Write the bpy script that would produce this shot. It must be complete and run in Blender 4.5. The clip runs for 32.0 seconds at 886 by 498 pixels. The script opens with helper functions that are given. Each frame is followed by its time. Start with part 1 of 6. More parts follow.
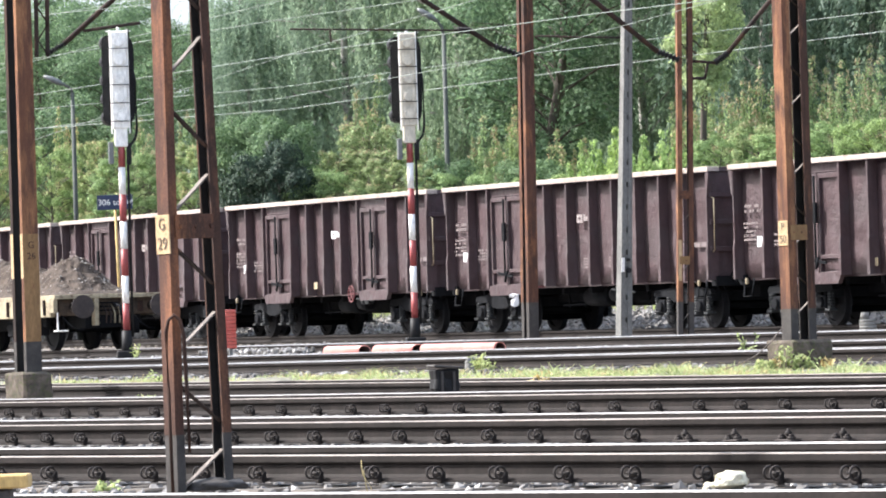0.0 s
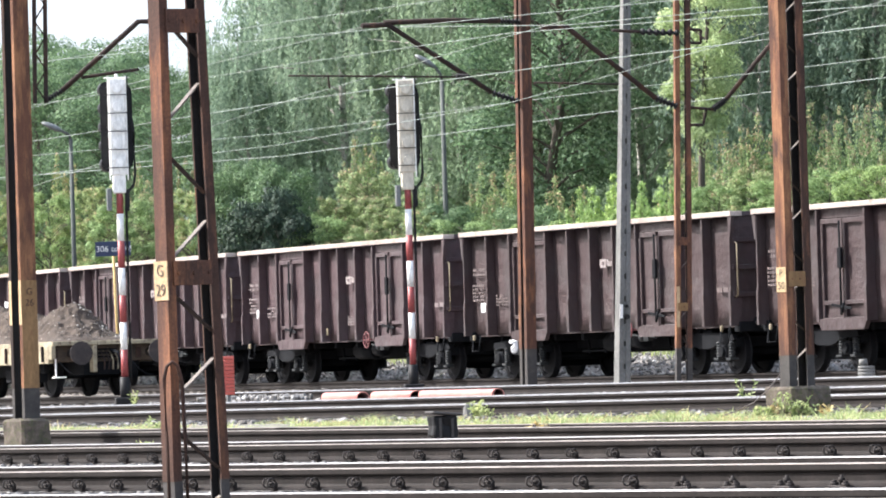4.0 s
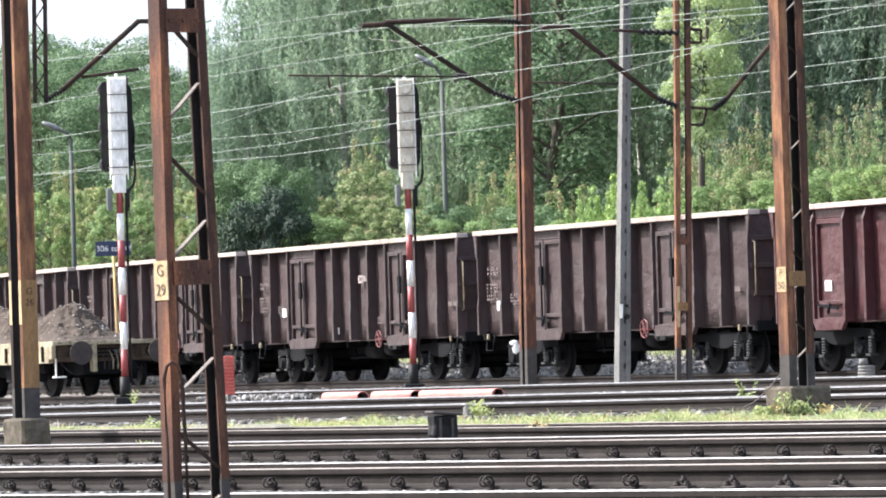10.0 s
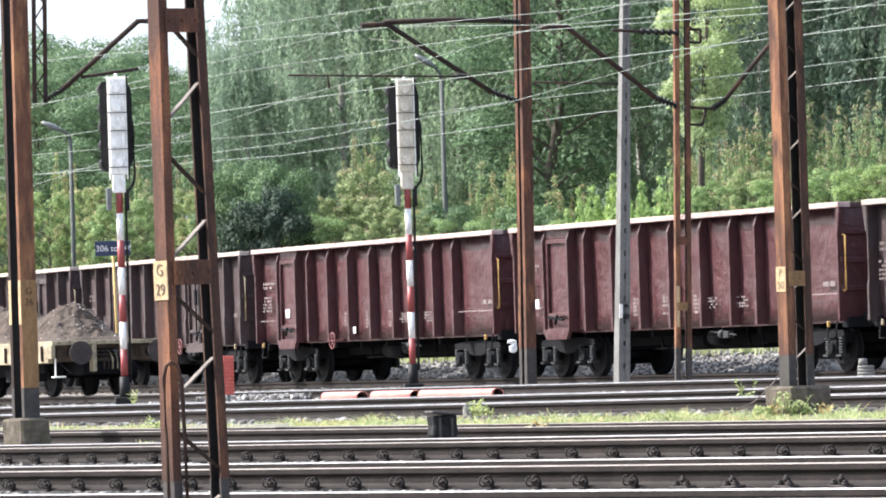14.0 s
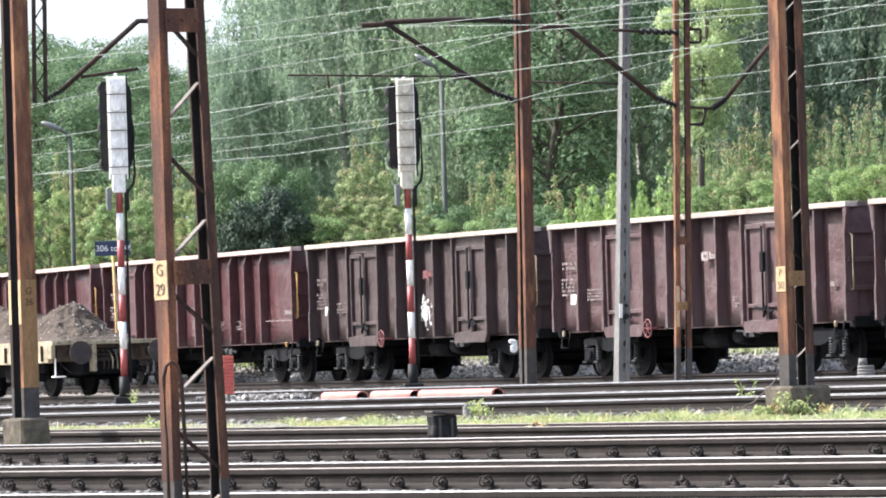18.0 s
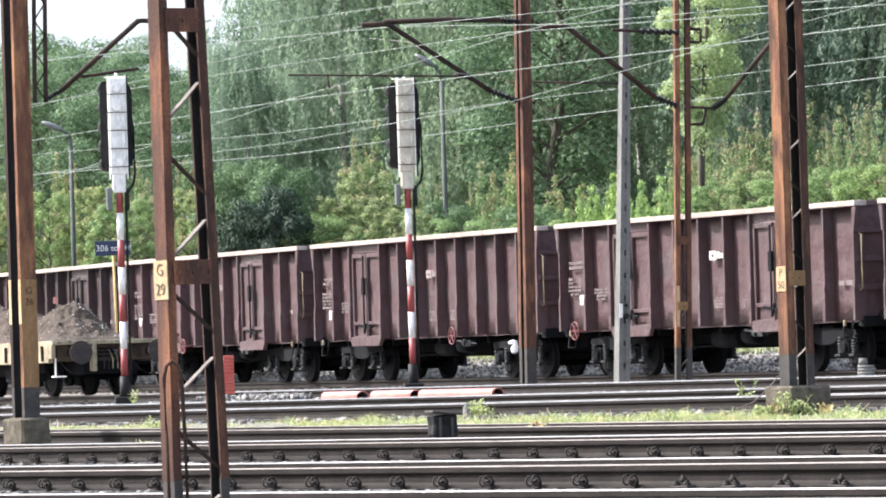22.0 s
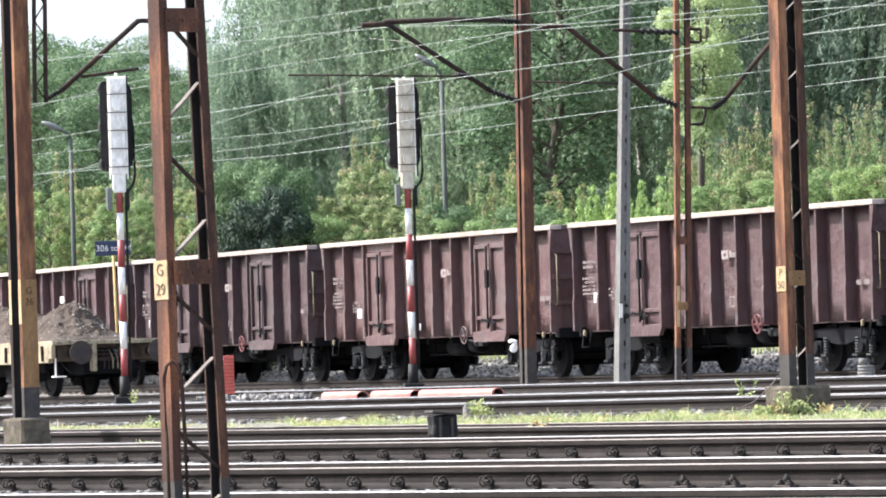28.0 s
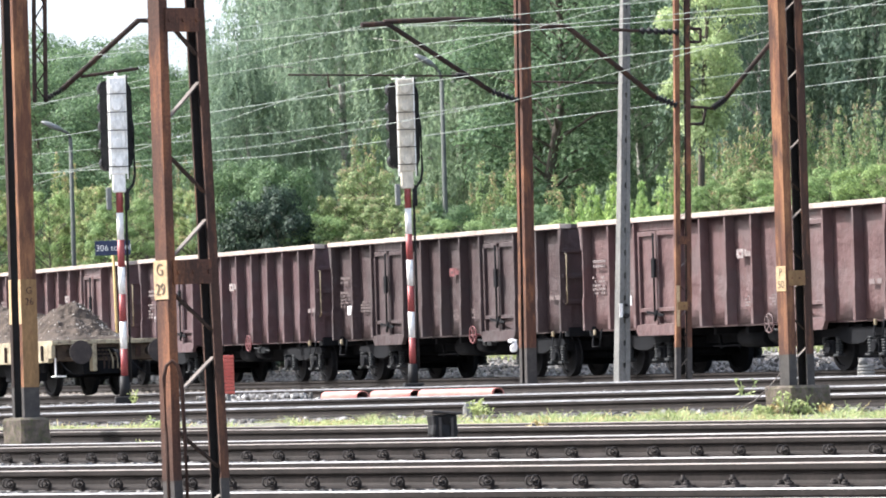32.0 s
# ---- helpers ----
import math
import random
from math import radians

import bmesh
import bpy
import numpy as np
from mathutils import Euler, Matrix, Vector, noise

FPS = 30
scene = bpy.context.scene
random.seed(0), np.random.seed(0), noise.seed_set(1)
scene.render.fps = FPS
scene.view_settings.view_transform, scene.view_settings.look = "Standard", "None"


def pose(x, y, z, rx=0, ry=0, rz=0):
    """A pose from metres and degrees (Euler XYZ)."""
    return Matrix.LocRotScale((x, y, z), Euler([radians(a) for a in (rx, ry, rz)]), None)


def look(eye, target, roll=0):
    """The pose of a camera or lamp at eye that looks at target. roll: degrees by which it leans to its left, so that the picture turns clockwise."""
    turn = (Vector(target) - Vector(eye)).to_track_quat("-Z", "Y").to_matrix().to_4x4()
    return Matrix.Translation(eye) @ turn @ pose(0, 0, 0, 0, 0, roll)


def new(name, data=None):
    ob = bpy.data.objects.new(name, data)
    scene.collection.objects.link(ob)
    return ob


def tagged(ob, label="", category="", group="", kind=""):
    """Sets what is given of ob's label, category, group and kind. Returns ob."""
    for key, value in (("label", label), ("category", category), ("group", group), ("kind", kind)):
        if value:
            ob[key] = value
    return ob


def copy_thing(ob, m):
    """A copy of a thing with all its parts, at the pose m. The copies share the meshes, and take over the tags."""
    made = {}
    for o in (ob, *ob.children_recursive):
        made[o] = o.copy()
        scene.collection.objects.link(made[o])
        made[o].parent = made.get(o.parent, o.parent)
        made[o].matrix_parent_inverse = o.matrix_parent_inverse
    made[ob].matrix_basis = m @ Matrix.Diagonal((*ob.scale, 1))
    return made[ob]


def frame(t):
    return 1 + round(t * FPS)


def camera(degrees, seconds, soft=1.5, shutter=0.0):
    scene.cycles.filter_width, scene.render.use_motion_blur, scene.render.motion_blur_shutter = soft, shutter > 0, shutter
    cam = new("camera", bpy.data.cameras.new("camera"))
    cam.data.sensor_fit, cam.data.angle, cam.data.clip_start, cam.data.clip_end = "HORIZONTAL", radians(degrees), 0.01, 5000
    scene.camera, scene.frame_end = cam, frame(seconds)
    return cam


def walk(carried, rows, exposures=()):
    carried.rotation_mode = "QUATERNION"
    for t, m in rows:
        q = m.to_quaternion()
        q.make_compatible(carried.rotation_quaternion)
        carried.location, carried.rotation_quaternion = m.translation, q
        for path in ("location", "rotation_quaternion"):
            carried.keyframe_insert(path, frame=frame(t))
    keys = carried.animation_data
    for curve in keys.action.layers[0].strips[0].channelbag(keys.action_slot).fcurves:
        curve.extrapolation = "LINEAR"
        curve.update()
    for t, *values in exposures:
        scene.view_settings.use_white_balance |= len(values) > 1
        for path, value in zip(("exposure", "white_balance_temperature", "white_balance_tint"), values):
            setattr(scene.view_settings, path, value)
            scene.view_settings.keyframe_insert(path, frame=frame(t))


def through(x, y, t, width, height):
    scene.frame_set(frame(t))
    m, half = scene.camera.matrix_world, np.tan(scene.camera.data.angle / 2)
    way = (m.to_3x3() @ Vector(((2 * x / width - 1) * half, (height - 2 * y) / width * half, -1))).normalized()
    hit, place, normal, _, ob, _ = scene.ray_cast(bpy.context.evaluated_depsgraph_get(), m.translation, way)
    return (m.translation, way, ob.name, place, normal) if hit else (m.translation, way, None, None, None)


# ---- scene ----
# ---- camera ----
EYE = Vector((0.0, 0.0, 0.75))
PITCH, ROLL, FOCAL = 1.3767, 1.8, 9300.0
cam = camera(2 * math.degrees(math.atan(784.0 / FOCAL)), 32.0, soft=1.9)


def aim(right, down):
    """The camera's pose with its picture slid by small steps, in 1/9300 of the focal length."""
    still = look(EYE, EYE + Vector((0, math.cos(radians(PITCH)), math.sin(radians(PITCH)))), -ROLL)
    way = still.to_3x3() @ Vector((-right / FOCAL, down / FOCAL, -1))
    return look(EYE, EYE + way, -ROLL)


walk(cam, [(0.0, aim(3, -81)), (0.25, aim(0, -49)), (0.5, aim(-3, -20)), (0.75, aim(-4.6, -1)), (1.0, aim(-5.4, 12)), (1.5, aim(-5.4, 25)),
           (2.0, aim(-4, 22.5)), (2.5, aim(-1.8, 12)), (3.0, aim(-1, 6)), (3.5, aim(-0.5, 3)), (5.5, aim(0.3, 0)),
           (9.0, aim(0, 0)), (10.5, aim(0, 1)), (13.0, aim(0, 0)), (14.5, aim(-1, 0.7)), (16.5, aim(-1, 0.5)),
           (21.0, aim(-0.5, 0)), (27.5, aim(-0.4, 0)), (32.0, aim(-0.6, -0.4))])

# ---- light ----
SUN_FROM = Vector((-0.85, 0.2, 0.85)).normalized()
world = bpy.data.worlds.new("sky")
scene.world = world
world.use_nodes = True
wn = world.node_tree.nodes
sky = wn.new("ShaderNodeTexSky")
sky.sky_type = "NISHITA"
sky.sun_disc = False
sky.sun_elevation = math.asin(SUN_FROM.z)
sky.sun_rotation = math.atan2(SUN_FROM.x, SUN_FROM.y)
sky.air_density, sky.dust_density, sky.ozone_density = 1.0, 5.0, 1.0
# thin high cloud turns the blue of the sky to white
pale = wn.new("ShaderNodeMix")
pale.data_type = "RGBA"
pale.inputs[0].default_value = 0.3
pale.inputs[7].default_value = (7.4, 8.5, 10.5, 1)
world.node_tree.links.new(sky.outputs[0], pale.inputs[6])
world.node_tree.links.new(pale.outputs[2], wn["Background"].inputs[0])
wn["Background"].inputs[1].default_value = 0.135
sun = new("sun", bpy.data.lights.new("sun", "SUN"))
sun.data.energy, sun.data.angle, sun.data.color = 4.75, radians(2), (1.0, 0.985, 0.98)
sun.matrix_world = look((0, 0, 60), Vector((0, 0, 60)) - SUN_FROM)
scene.view_settings.exposure = 1.2


# ---- materials ----
def material(name):
    m = bpy.data.materials.new(name)
    m.use_nodes = True
    return m, m.node_tree.nodes, m.node_tree.links, m.node_tree.nodes["Principled BSDF"]


def noise_node(nodes, links, scale, detail=6, rough=0.6, stretch=(1, 1, 1), coord="Object"):
    tc = nodes.new("ShaderNodeTexCoord")
    mp = nodes.new("ShaderNodeMapping")
    mp.inputs["Scale"].default_value = stretch
    tx = nodes.new("ShaderNodeTexNoise")
    tx.inputs["Scale"].default_value = scale
    tx.inputs["Detail"].default_value = detail
    tx.inputs["Roughness"].default_value = rough
    links.new(tc.outputs[coord], mp.inputs[0])
    links.new(mp.outputs[0], tx.inputs["Vector"])
    return tx.outputs["Fac"]


def ramp(nodes, links, fac, stops):
    r = nodes.new("ShaderNodeValToRGB")
    r.color_ramp.elements[0].position, r.color_ramp.elements[0].color = stops[0][0], (*stops[0][1], 1)
    r.color_ramp.elements[1].position, r.color_ramp.elements[1].color = stops[-1][0], (*stops[-1][1], 1)
    for p, c in stops[1:-1]:
        r.color_ramp.elements.new(p).color = (*c, 1)
    links.new(fac, r.inputs[0])
    return r.outputs[0]


def blend(nodes, links, fac, a, b, kind="MIX"):
    n = nodes.new("ShaderNodeMix")
    n.data_type, n.blend_type = "RGBA", kind
    for value, slot in ((fac, 0), (a, 6), (b, 7)):
        if isinstance(value, (int, float)):
            n.inputs[slot].default_value = value
        elif isinstance(value, tuple):
            n.inputs[slot].default_value = (*value, 1)
        else:
            links.new(value, n.inputs[slot])
    return n.outputs[2]


def add_bump(nodes, links, bsdf, fac, strength, distance=0.01):
    b = nodes.new("ShaderNodeBump")
    b.inputs["Strength"].default_value, b.inputs["Distance"].default_value = strength, distance
    links.new(fac, b.inputs["Height"])
    links.new(b.outputs[0], bsdf.inputs["Normal"])


def surface(name, dark, light, scale=4.0, grain=40.0, rough=0.7, metal=0.0, bump=0.3, stretch=(1, 1, 1), wear=None, wear_at=(0.55, 0.7), vary=0.0, coord="Object"):
    """A worn surface: two tones in broad patches, a fine grain, and stains of a third tone."""
    m, n, l, b = material(name)
    broad = noise_node(n, l, scale, 5, 0.6, stretch, coord)
    fine = noise_node(n, l, grain, 4, 0.7, stretch, coord)
    col = ramp(n, l, broad, [(0.3, dark), (0.7, light)])
    tone = ramp(n, l, fine, [(0.25, (0.62, 0.62, 0.62)), (0.75, (1.25, 1.25, 1.25))])
    col = blend(n, l, 1.0, col, tone, "MULTIPLY")
    if wear:
        third = noise_node(n, l, scale * 2.3, 8, 0.72, stretch, coord)
        mask = ramp(n, l, third, [(wear_at[0], (0, 0, 0)), (wear_at[1], (1, 1, 1))])
        col = blend(n, l, mask, col, wear)
    if vary:
        oi = n.new("ShaderNodeObjectInfo")
        v = ramp(n, l, oi.outputs["Random"], [(0.0, (1 - vary,) * 3), (1.0, (1 + vary,) * 3)])
        col = blend(n, l, 1.0, col, v, "MULTIPLY")
    l.new(col, b.inputs["Base Color"])
    b.inputs["Roughness"].default_value, b.inputs["Metallic"].default_value = rough, metal
    if bump:
        add_bump(n, l, b, fine, bump, 0.006)
    return m


def leafy(name, low, high, through=0.35, tip=None):
    """Leaves: each one its own tone, letting some light through."""
    m, n, l, b = material(name)
    geo = n.new("ShaderNodeNewGeometry")
    oi = n.new("ShaderNodeObjectInfo")
    col = ramp(n, l, geo.outputs["Random Per Island"], [(0.0, low), (0.65, high), (0.9, tuple(c * 1.25 for c in high)), (1.0, tip or tuple(c * 1.35 for c in high))])
    tree = ramp(n, l, oi.outputs["Random"], [(0.0, (0.9, 0.92, 0.94)), (0.5, (1, 1, 1)), (1.0, (1.1, 1.06, 0.95))])
    col = blend(n, l, 1.0, col, tree, "MULTIPLY")
    l.new(col, b.inputs["Base Color"])
    b.inputs["Roughness"].default_value = 0.6
    b.inputs["Specular IOR Level"].default_value = 0.22
    tr = n.new("ShaderNodeBsdfTranslucent")
    l.new(col, tr.inputs[0])
    mx = n.new("ShaderNodeMixShader")
    mx.inputs[0].default_value = through
    l.new(b.outputs[0], mx.inputs[1])
    l.new(tr.outputs[0], mx.inputs[2])
    l.new(mx.outputs[0], n["Material Output"].inputs[0])
    return m


def rusty(name, dark, mid, orange, at=(0.5, 0.64), rough=0.8):
    """Bare weathered steel: dark scale, brown rust and orange bloom, with streaks down the length."""
    m, n, l, b = material(name)
    broad = noise_node(n, l, 2.6, 6, 0.65, (1, 1, 0.4))
    bloom = noise_node(n, l, 6.5, 7, 0.7, (1, 1, 0.22))
    streak = noise_node(n, l, 30, 5, 0.7, (1, 1, 0.035))
    speck = noise_node(n, l, 75, 5, 0.75)
    col = ramp(n, l, broad, [(0.32, dark), (0.62, mid)])
    col = blend(n, l, ramp(n, l, bloom, [(at[0], (0, 0, 0)), (at[1], (0.85, 0.85, 0.85))]), col, orange)
    col = blend(n, l, ramp(n, l, streak, [(0.56, (0, 0, 0)), (0.68, (0.7, 0.7, 0.7))]), col, dark)
    col = blend(n, l, 1.0, col, ramp(n, l, speck, [(0.3, (0.6, 0.58, 0.58)), (0.68, (1.22, 1.22, 1.22))]), "MULTIPLY")
    l.new(col, b.inputs["Base Color"])
    b.inputs["Roughness"].default_value = rough
    b.inputs["Specular IOR Level"].default_value = 0.3
    add_bump(n, l, b, bloom, 0.35, 0.006)
    return m


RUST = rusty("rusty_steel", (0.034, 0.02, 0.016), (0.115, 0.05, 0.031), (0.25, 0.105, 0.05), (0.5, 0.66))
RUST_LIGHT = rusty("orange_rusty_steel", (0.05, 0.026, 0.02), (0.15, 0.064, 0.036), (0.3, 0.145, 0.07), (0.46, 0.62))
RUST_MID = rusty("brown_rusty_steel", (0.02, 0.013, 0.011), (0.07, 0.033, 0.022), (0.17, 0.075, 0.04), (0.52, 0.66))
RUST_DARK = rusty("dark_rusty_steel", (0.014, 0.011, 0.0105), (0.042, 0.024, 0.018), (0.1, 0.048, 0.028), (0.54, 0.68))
RAIL_SIDE = surface("rail_side", (0.0105, 0.0088, 0.0082), (0.0275, 0.0225, 0.0208), 2.5, 30, 0.75, 0.0, 0.4)
RAIL_HEAD = surface("rail_head", (0.3, 0.29, 0.285), (0.5, 0.485, 0.475), 3, 60, 0.3, 1.0, 0.05)
RAIL_DULL = surface("rail_head_dull", (0.09, 0.075, 0.065), (0.2, 0.175, 0.16), 3, 60, 0.5, 0.3, 0.1)
CLIP = surface("clip_steel", (0.024, 0.021, 0.02), (0.07, 0.06, 0.056), 8, 60, 0.7)
SLEEPER = surface("sleeper_wood", (0.05, 0.042, 0.036), (0.14, 0.12, 0.10), 3, 30, 0.9, 0, 0.5, (0.3, 1, 1), vary=0.2)
CONCRETE = surface("concrete", (0.11, 0.11, 0.104), (0.21, 0.207, 0.196), 2.5, 40, 0.9, 0, 0.4, (1, 1, 0.4), (0.14, 0.13, 0.12), (0.58, 0.72))
CONCRETE_DARK = surface("mossy_concrete", (0.05, 0.04, 0.032), (0.15, 0.12, 0.095), 9, 40, 0.95, 0, 0.6, (1, 1, 1), (0.065, 0.07, 0.03), (0.5, 0.62))
WHITE = surface("white_paint", (0.78, 0.765, 0.73), (0.88, 0.87, 0.84), 2.0, 14, 0.45, 0, 0.05, (1, 1, 0.4), (0.55, 0.52, 0.46), (0.64, 0.8))
RED = surface("red_paint", (0.24, 0.04, 0.04), (0.34, 0.068, 0.064), 3.0, 30, 0.5, 0, 0.1)
BLACK = surface("black_paint", (0.009, 0.009, 0.01), (0.022, 0.022, 0.023), 4, 40, 0.55, 0, 0.2)
YELLOW = surface("faded_yellow_paint", (0.42, 0.27, 0.09), (0.6, 0.42, 0.17), 4, 40, 0.7, 0, 0.3, (1, 1, 0.4), (0.2, 0.1, 0.05), (0.62, 0.75))
for dull in (RAIL_SIDE, BLACK, CLIP):
    dull.node_tree.nodes["Principled BSDF"].inputs["Specular IOR Level"].default_value = 0.15
NAVY = surface("navy_sign", (0.012, 0.022, 0.06), (0.02, 0.035, 0.09), 3, 30, 0.4)
GREY_METAL = surface("galvanised_steel", (0.1, 0.11, 0.11), (0.2, 0.21, 0.21), 4, 40, 0.55, 0.3, 0.1, (1, 1, 0.3))
WIRE = surface("aluminium_wire", (0.22, 0.255, 0.23), (0.285, 0.32, 0.295), 0.2, 1, 0.6, 0.1, 0)


# ---- mesh helpers ----
def part(name, bm, mat, parent=None, label="", smooth=False):
    """One mesh object from a bmesh, under a thing or a part."""
    me = bpy.data.meshes.new(name)
    bm.to_mesh(me)
    bm.free()
    for x in (mat if isinstance(mat, (list, tuple)) else [mat]):
        me.materials.append(x)
    if smooth:
        me.shade_smooth()
    ob = new(name, me)
    ob.parent = parent
    return tagged(ob, label)


def thing(name, m, label, category, group="", kind=""):
    ob = new(name)
    ob.empty_display_size = 0.2
    ob.matrix_basis = m
    return tagged(ob, label, category, group, kind)


def box(bm, x0, x1, y0, y1, z0, z1, bevel=0.0, mat=0, m=None):
    r = bmesh.ops.create_cube(bm, size=1.0)
    vs = r["verts"]
    for v in vs:
        v.co = Vector(((x0 + x1) / 2 + v.co.x * (x1 - x0), (y0 + y1) / 2 + v.co.y * (y1 - y0), (z0 + z1) / 2 + v.co.z * (z1 - z0)))
    if m is not None:
        for v in vs:
            v.co = m @ v.co
    fs = {f for v in vs for f in v.link_faces}
    for f in fs:
        f.material_index = mat
    if bevel:
        es = list({e for v in vs for e in v.link_edges})
        r = bmesh.ops.bevel(bm, geom=es, offset=bevel, segments=1, affect="EDGES")
        for f in r["faces"]:
            f.material_index = mat
    return bm


def tube(bm, a, b, r0, r1=None, n=8, mat=0, caps=True):
    """A straight round bar from a to b."""
    a, b = Vector(a), Vector(b)
    r1 = r0 if r1 is None else r1
    q = (b - a).to_track_quat("Z", "Y").to_matrix()
    rings = []
    for p, r in ((a, r0), (b, r1)):
        rings.append([bm.verts.new(p + q @ Vector((r * math.cos(2 * math.pi * i / n), r * math.sin(2 * math.pi * i / n), 0))) for i in range(n)])
    for i in range(n):
        f = bm.faces.new((rings[0][i], rings[0][(i + 1) % n], rings[1][(i + 1) % n], rings[1][i]))
        f.smooth, f.material_index = n > 5, mat
    if caps:
        bm.faces.new(rings[0][::-1]).material_index = mat
        bm.faces.new(rings[1]).material_index = mat
    return bm


def pipe(bm, pts, r, n=6, mat=0):
    """A round bar through several points."""
    pts = [Vector(p) for p in pts]
    rings = []
    for i, p in enumerate(pts):
        d = (pts[min(i + 1, len(pts) - 1)] - pts[max(i - 1, 0)]).normalized()
        q = d.to_track_quat("Z", "Y").to_matrix()
        rings.append([bm.verts.new(p + q @ Vector((r * math.cos(2 * math.pi * k / n), r * math.sin(2 * math.pi * k / n), 0))) for k in range(n)])
    for a, b in zip(rings, rings[1:]):
        for k in range(n):
            f = bm.faces.new((a[k], a[(k + 1) % n], b[(k + 1) % n], b[k]))
            f.smooth, f.material_index = True, mat
    bm.faces.new(rings[0][::-1]).material_index = mat
    bm.faces.new(rings[-1]).material_index = mat
    return bm


def bar(bm, a, b, w, h, mat=0, up=(0, 0, 1)):
    """A flat bar from a to b, w across and h deep."""
    a, b = Vector(a), Vector(b)
    d = (b - a).normalized()
    s = d.cross(Vector(up))
    s = s.normalized() if s.length > 1e-4 else Vector((1, 0, 0))
    u = s.cross(d)
    vs = [bm.verts.new(p + s * (i * w / 2) + u * (j * h / 2)) for p in (a, b) for i, j in ((-1, -1), (1, -1), (1, 1), (-1, 1))]
    for f in ((3, 2, 1, 0), (4, 5, 6, 7), (0, 1, 5, 4), (1, 2, 6, 5), (2, 3, 7, 6), (3, 0, 4, 7)):
        bm.faces.new([vs[i] for i in f]).material_index = mat
    return bm


def extrude(bm, prof, x0, x1, mat=0, mats=None):
    """A profile of (y, z) corners drawn out along x."""
    a = [bm.verts.new((x0, y, z)) for y, z in prof]
    b = [bm.verts.new((x1, y, z)) for y, z in prof]
    k = len(prof)
    for i in range(k):
        f = bm.faces.new((a[i], b[i], b[(i + 1) % k], a[(i + 1) % k]))
        f.material_index = mats[i] if mats else mat
    bm.faces.new(a).material_index = mat
    bm.faces.new(b[::-1]).material_index = mat
    return bm


def from_arrays(name, verts, faces, mat, parent=None, label=""):
    me = bpy.data.meshes.new(name)
    me.from_pydata(verts, [], faces)
    for x in (mat if isinstance(mat, (list, tuple)) else [mat]):
        me.materials.append(x)
    ob = new(name, me)
    ob.parent = parent
    return tagged(ob, label)


# ---- plan: the tracks, from the camera outwards ----
# depth before the camera, heading across the view, height of the rail heads, climb along the track
LINES = [(20.8, 56.0, 0.053, 0.0114), (27.7, 56.0, 0.096, 0.0050), (34.5, 57.0, 0.155, 0.0034), (43.0, 58.5, 0.210, 0.0019),
         (52.0, 61.0, 0.236, -0.0008), (69.3, 63.5, 0.371, 0.0018), (79.0, 64.5, 0.432, 0.0009), (93.0, 66.0, 0.547, -0.0006)]
GAUGE = 1.505
MAIN_D, MAIN_X, MAIN_PHI, MAIN_K, MAIN_Z, MAIN_CLIMB = 119.906, 0.851, radians(66.706), -0.001764, 0.666, -0.00399


def climb(g, s, reach):
    return g * reach * np.tanh(s / reach)


def main_line(s):
    """Centre of the curved main track at s metres, and its heading."""
    a = MAIN_PHI + MAIN_K * s
    return (MAIN_X + (math.sin(a) - math.sin(MAIN_PHI)) / MAIN_K, MAIN_D + (math.cos(a) - math.cos(MAIN_PHI)) / MAIN_K,
            MAIN_Z + float(climb(MAIN_CLIMB, s, 60.0)), a)


def main_point(s, off=0.0, z=0.0):
    """A point off metres beyond the main track's centre."""
    x, y, h, a = main_line(s)
    return Vector((x + off * math.sin(a), y + off * math.cos(a), h + z))


def line_frame(k):
    y0, phi, z, g = LINES[k]
    p = radians(phi)
    # the rail nearest the camera runs through (0, y0); the centre lies half a gauge beyond
    return Vector((0, y0, z)), Vector((math.cos(p), -math.sin(p), 0)), Vector((math.sin(p), math.cos(p), 0)), g


def ground_at(x, y):
    """Height of the ballast and soil."""
    x, y = np.asarray(x, float), np.asarray(y, float)
    ds, zs = [], []
    for k in range(len(LINES)):
        o, t, n, g = line_frame(k)
        ds.append(x * n.x + (y - o.y) * n.y - GAUGE / 2)
        zs.append(o.z + climb(g, x * t.x + (y - o.y) * t.y, 12.0) - 0.175)
    cx, cy, rad = MAIN_X - math.sin(MAIN_PHI) / MAIN_K, MAIN_D - math.cos(MAIN_PHI) / MAIN_K, abs(1 / MAIN_K)
    dx, dy = cx - x, cy - y
    d7 = rad - np.hypot(dx, dy)
    s7 = (np.arctan2(dx, dy) - MAIN_PHI) / MAIN_K
    ds.append(d7)
    zs.append(MAIN_Z + climb(MAIN_CLIMB, s7, 60.0) - 0.19)
    val = zs[0].copy()
    for i in range(len(ds) - 1):
        f = np.clip(ds[i] / np.maximum(ds[i] - ds[i + 1], 0.01), 0, 1)
        val = val + f * (zs[i + 1] - val) * (ds[i] > 0)
    bank = np.interp(d7, [2.2, 4.5, 6.0, 9.0, 14.0, 60.0], [0, 0.55, 0.75, 0.6, 0.7, 1.6])
    return val + bank, d7, ds


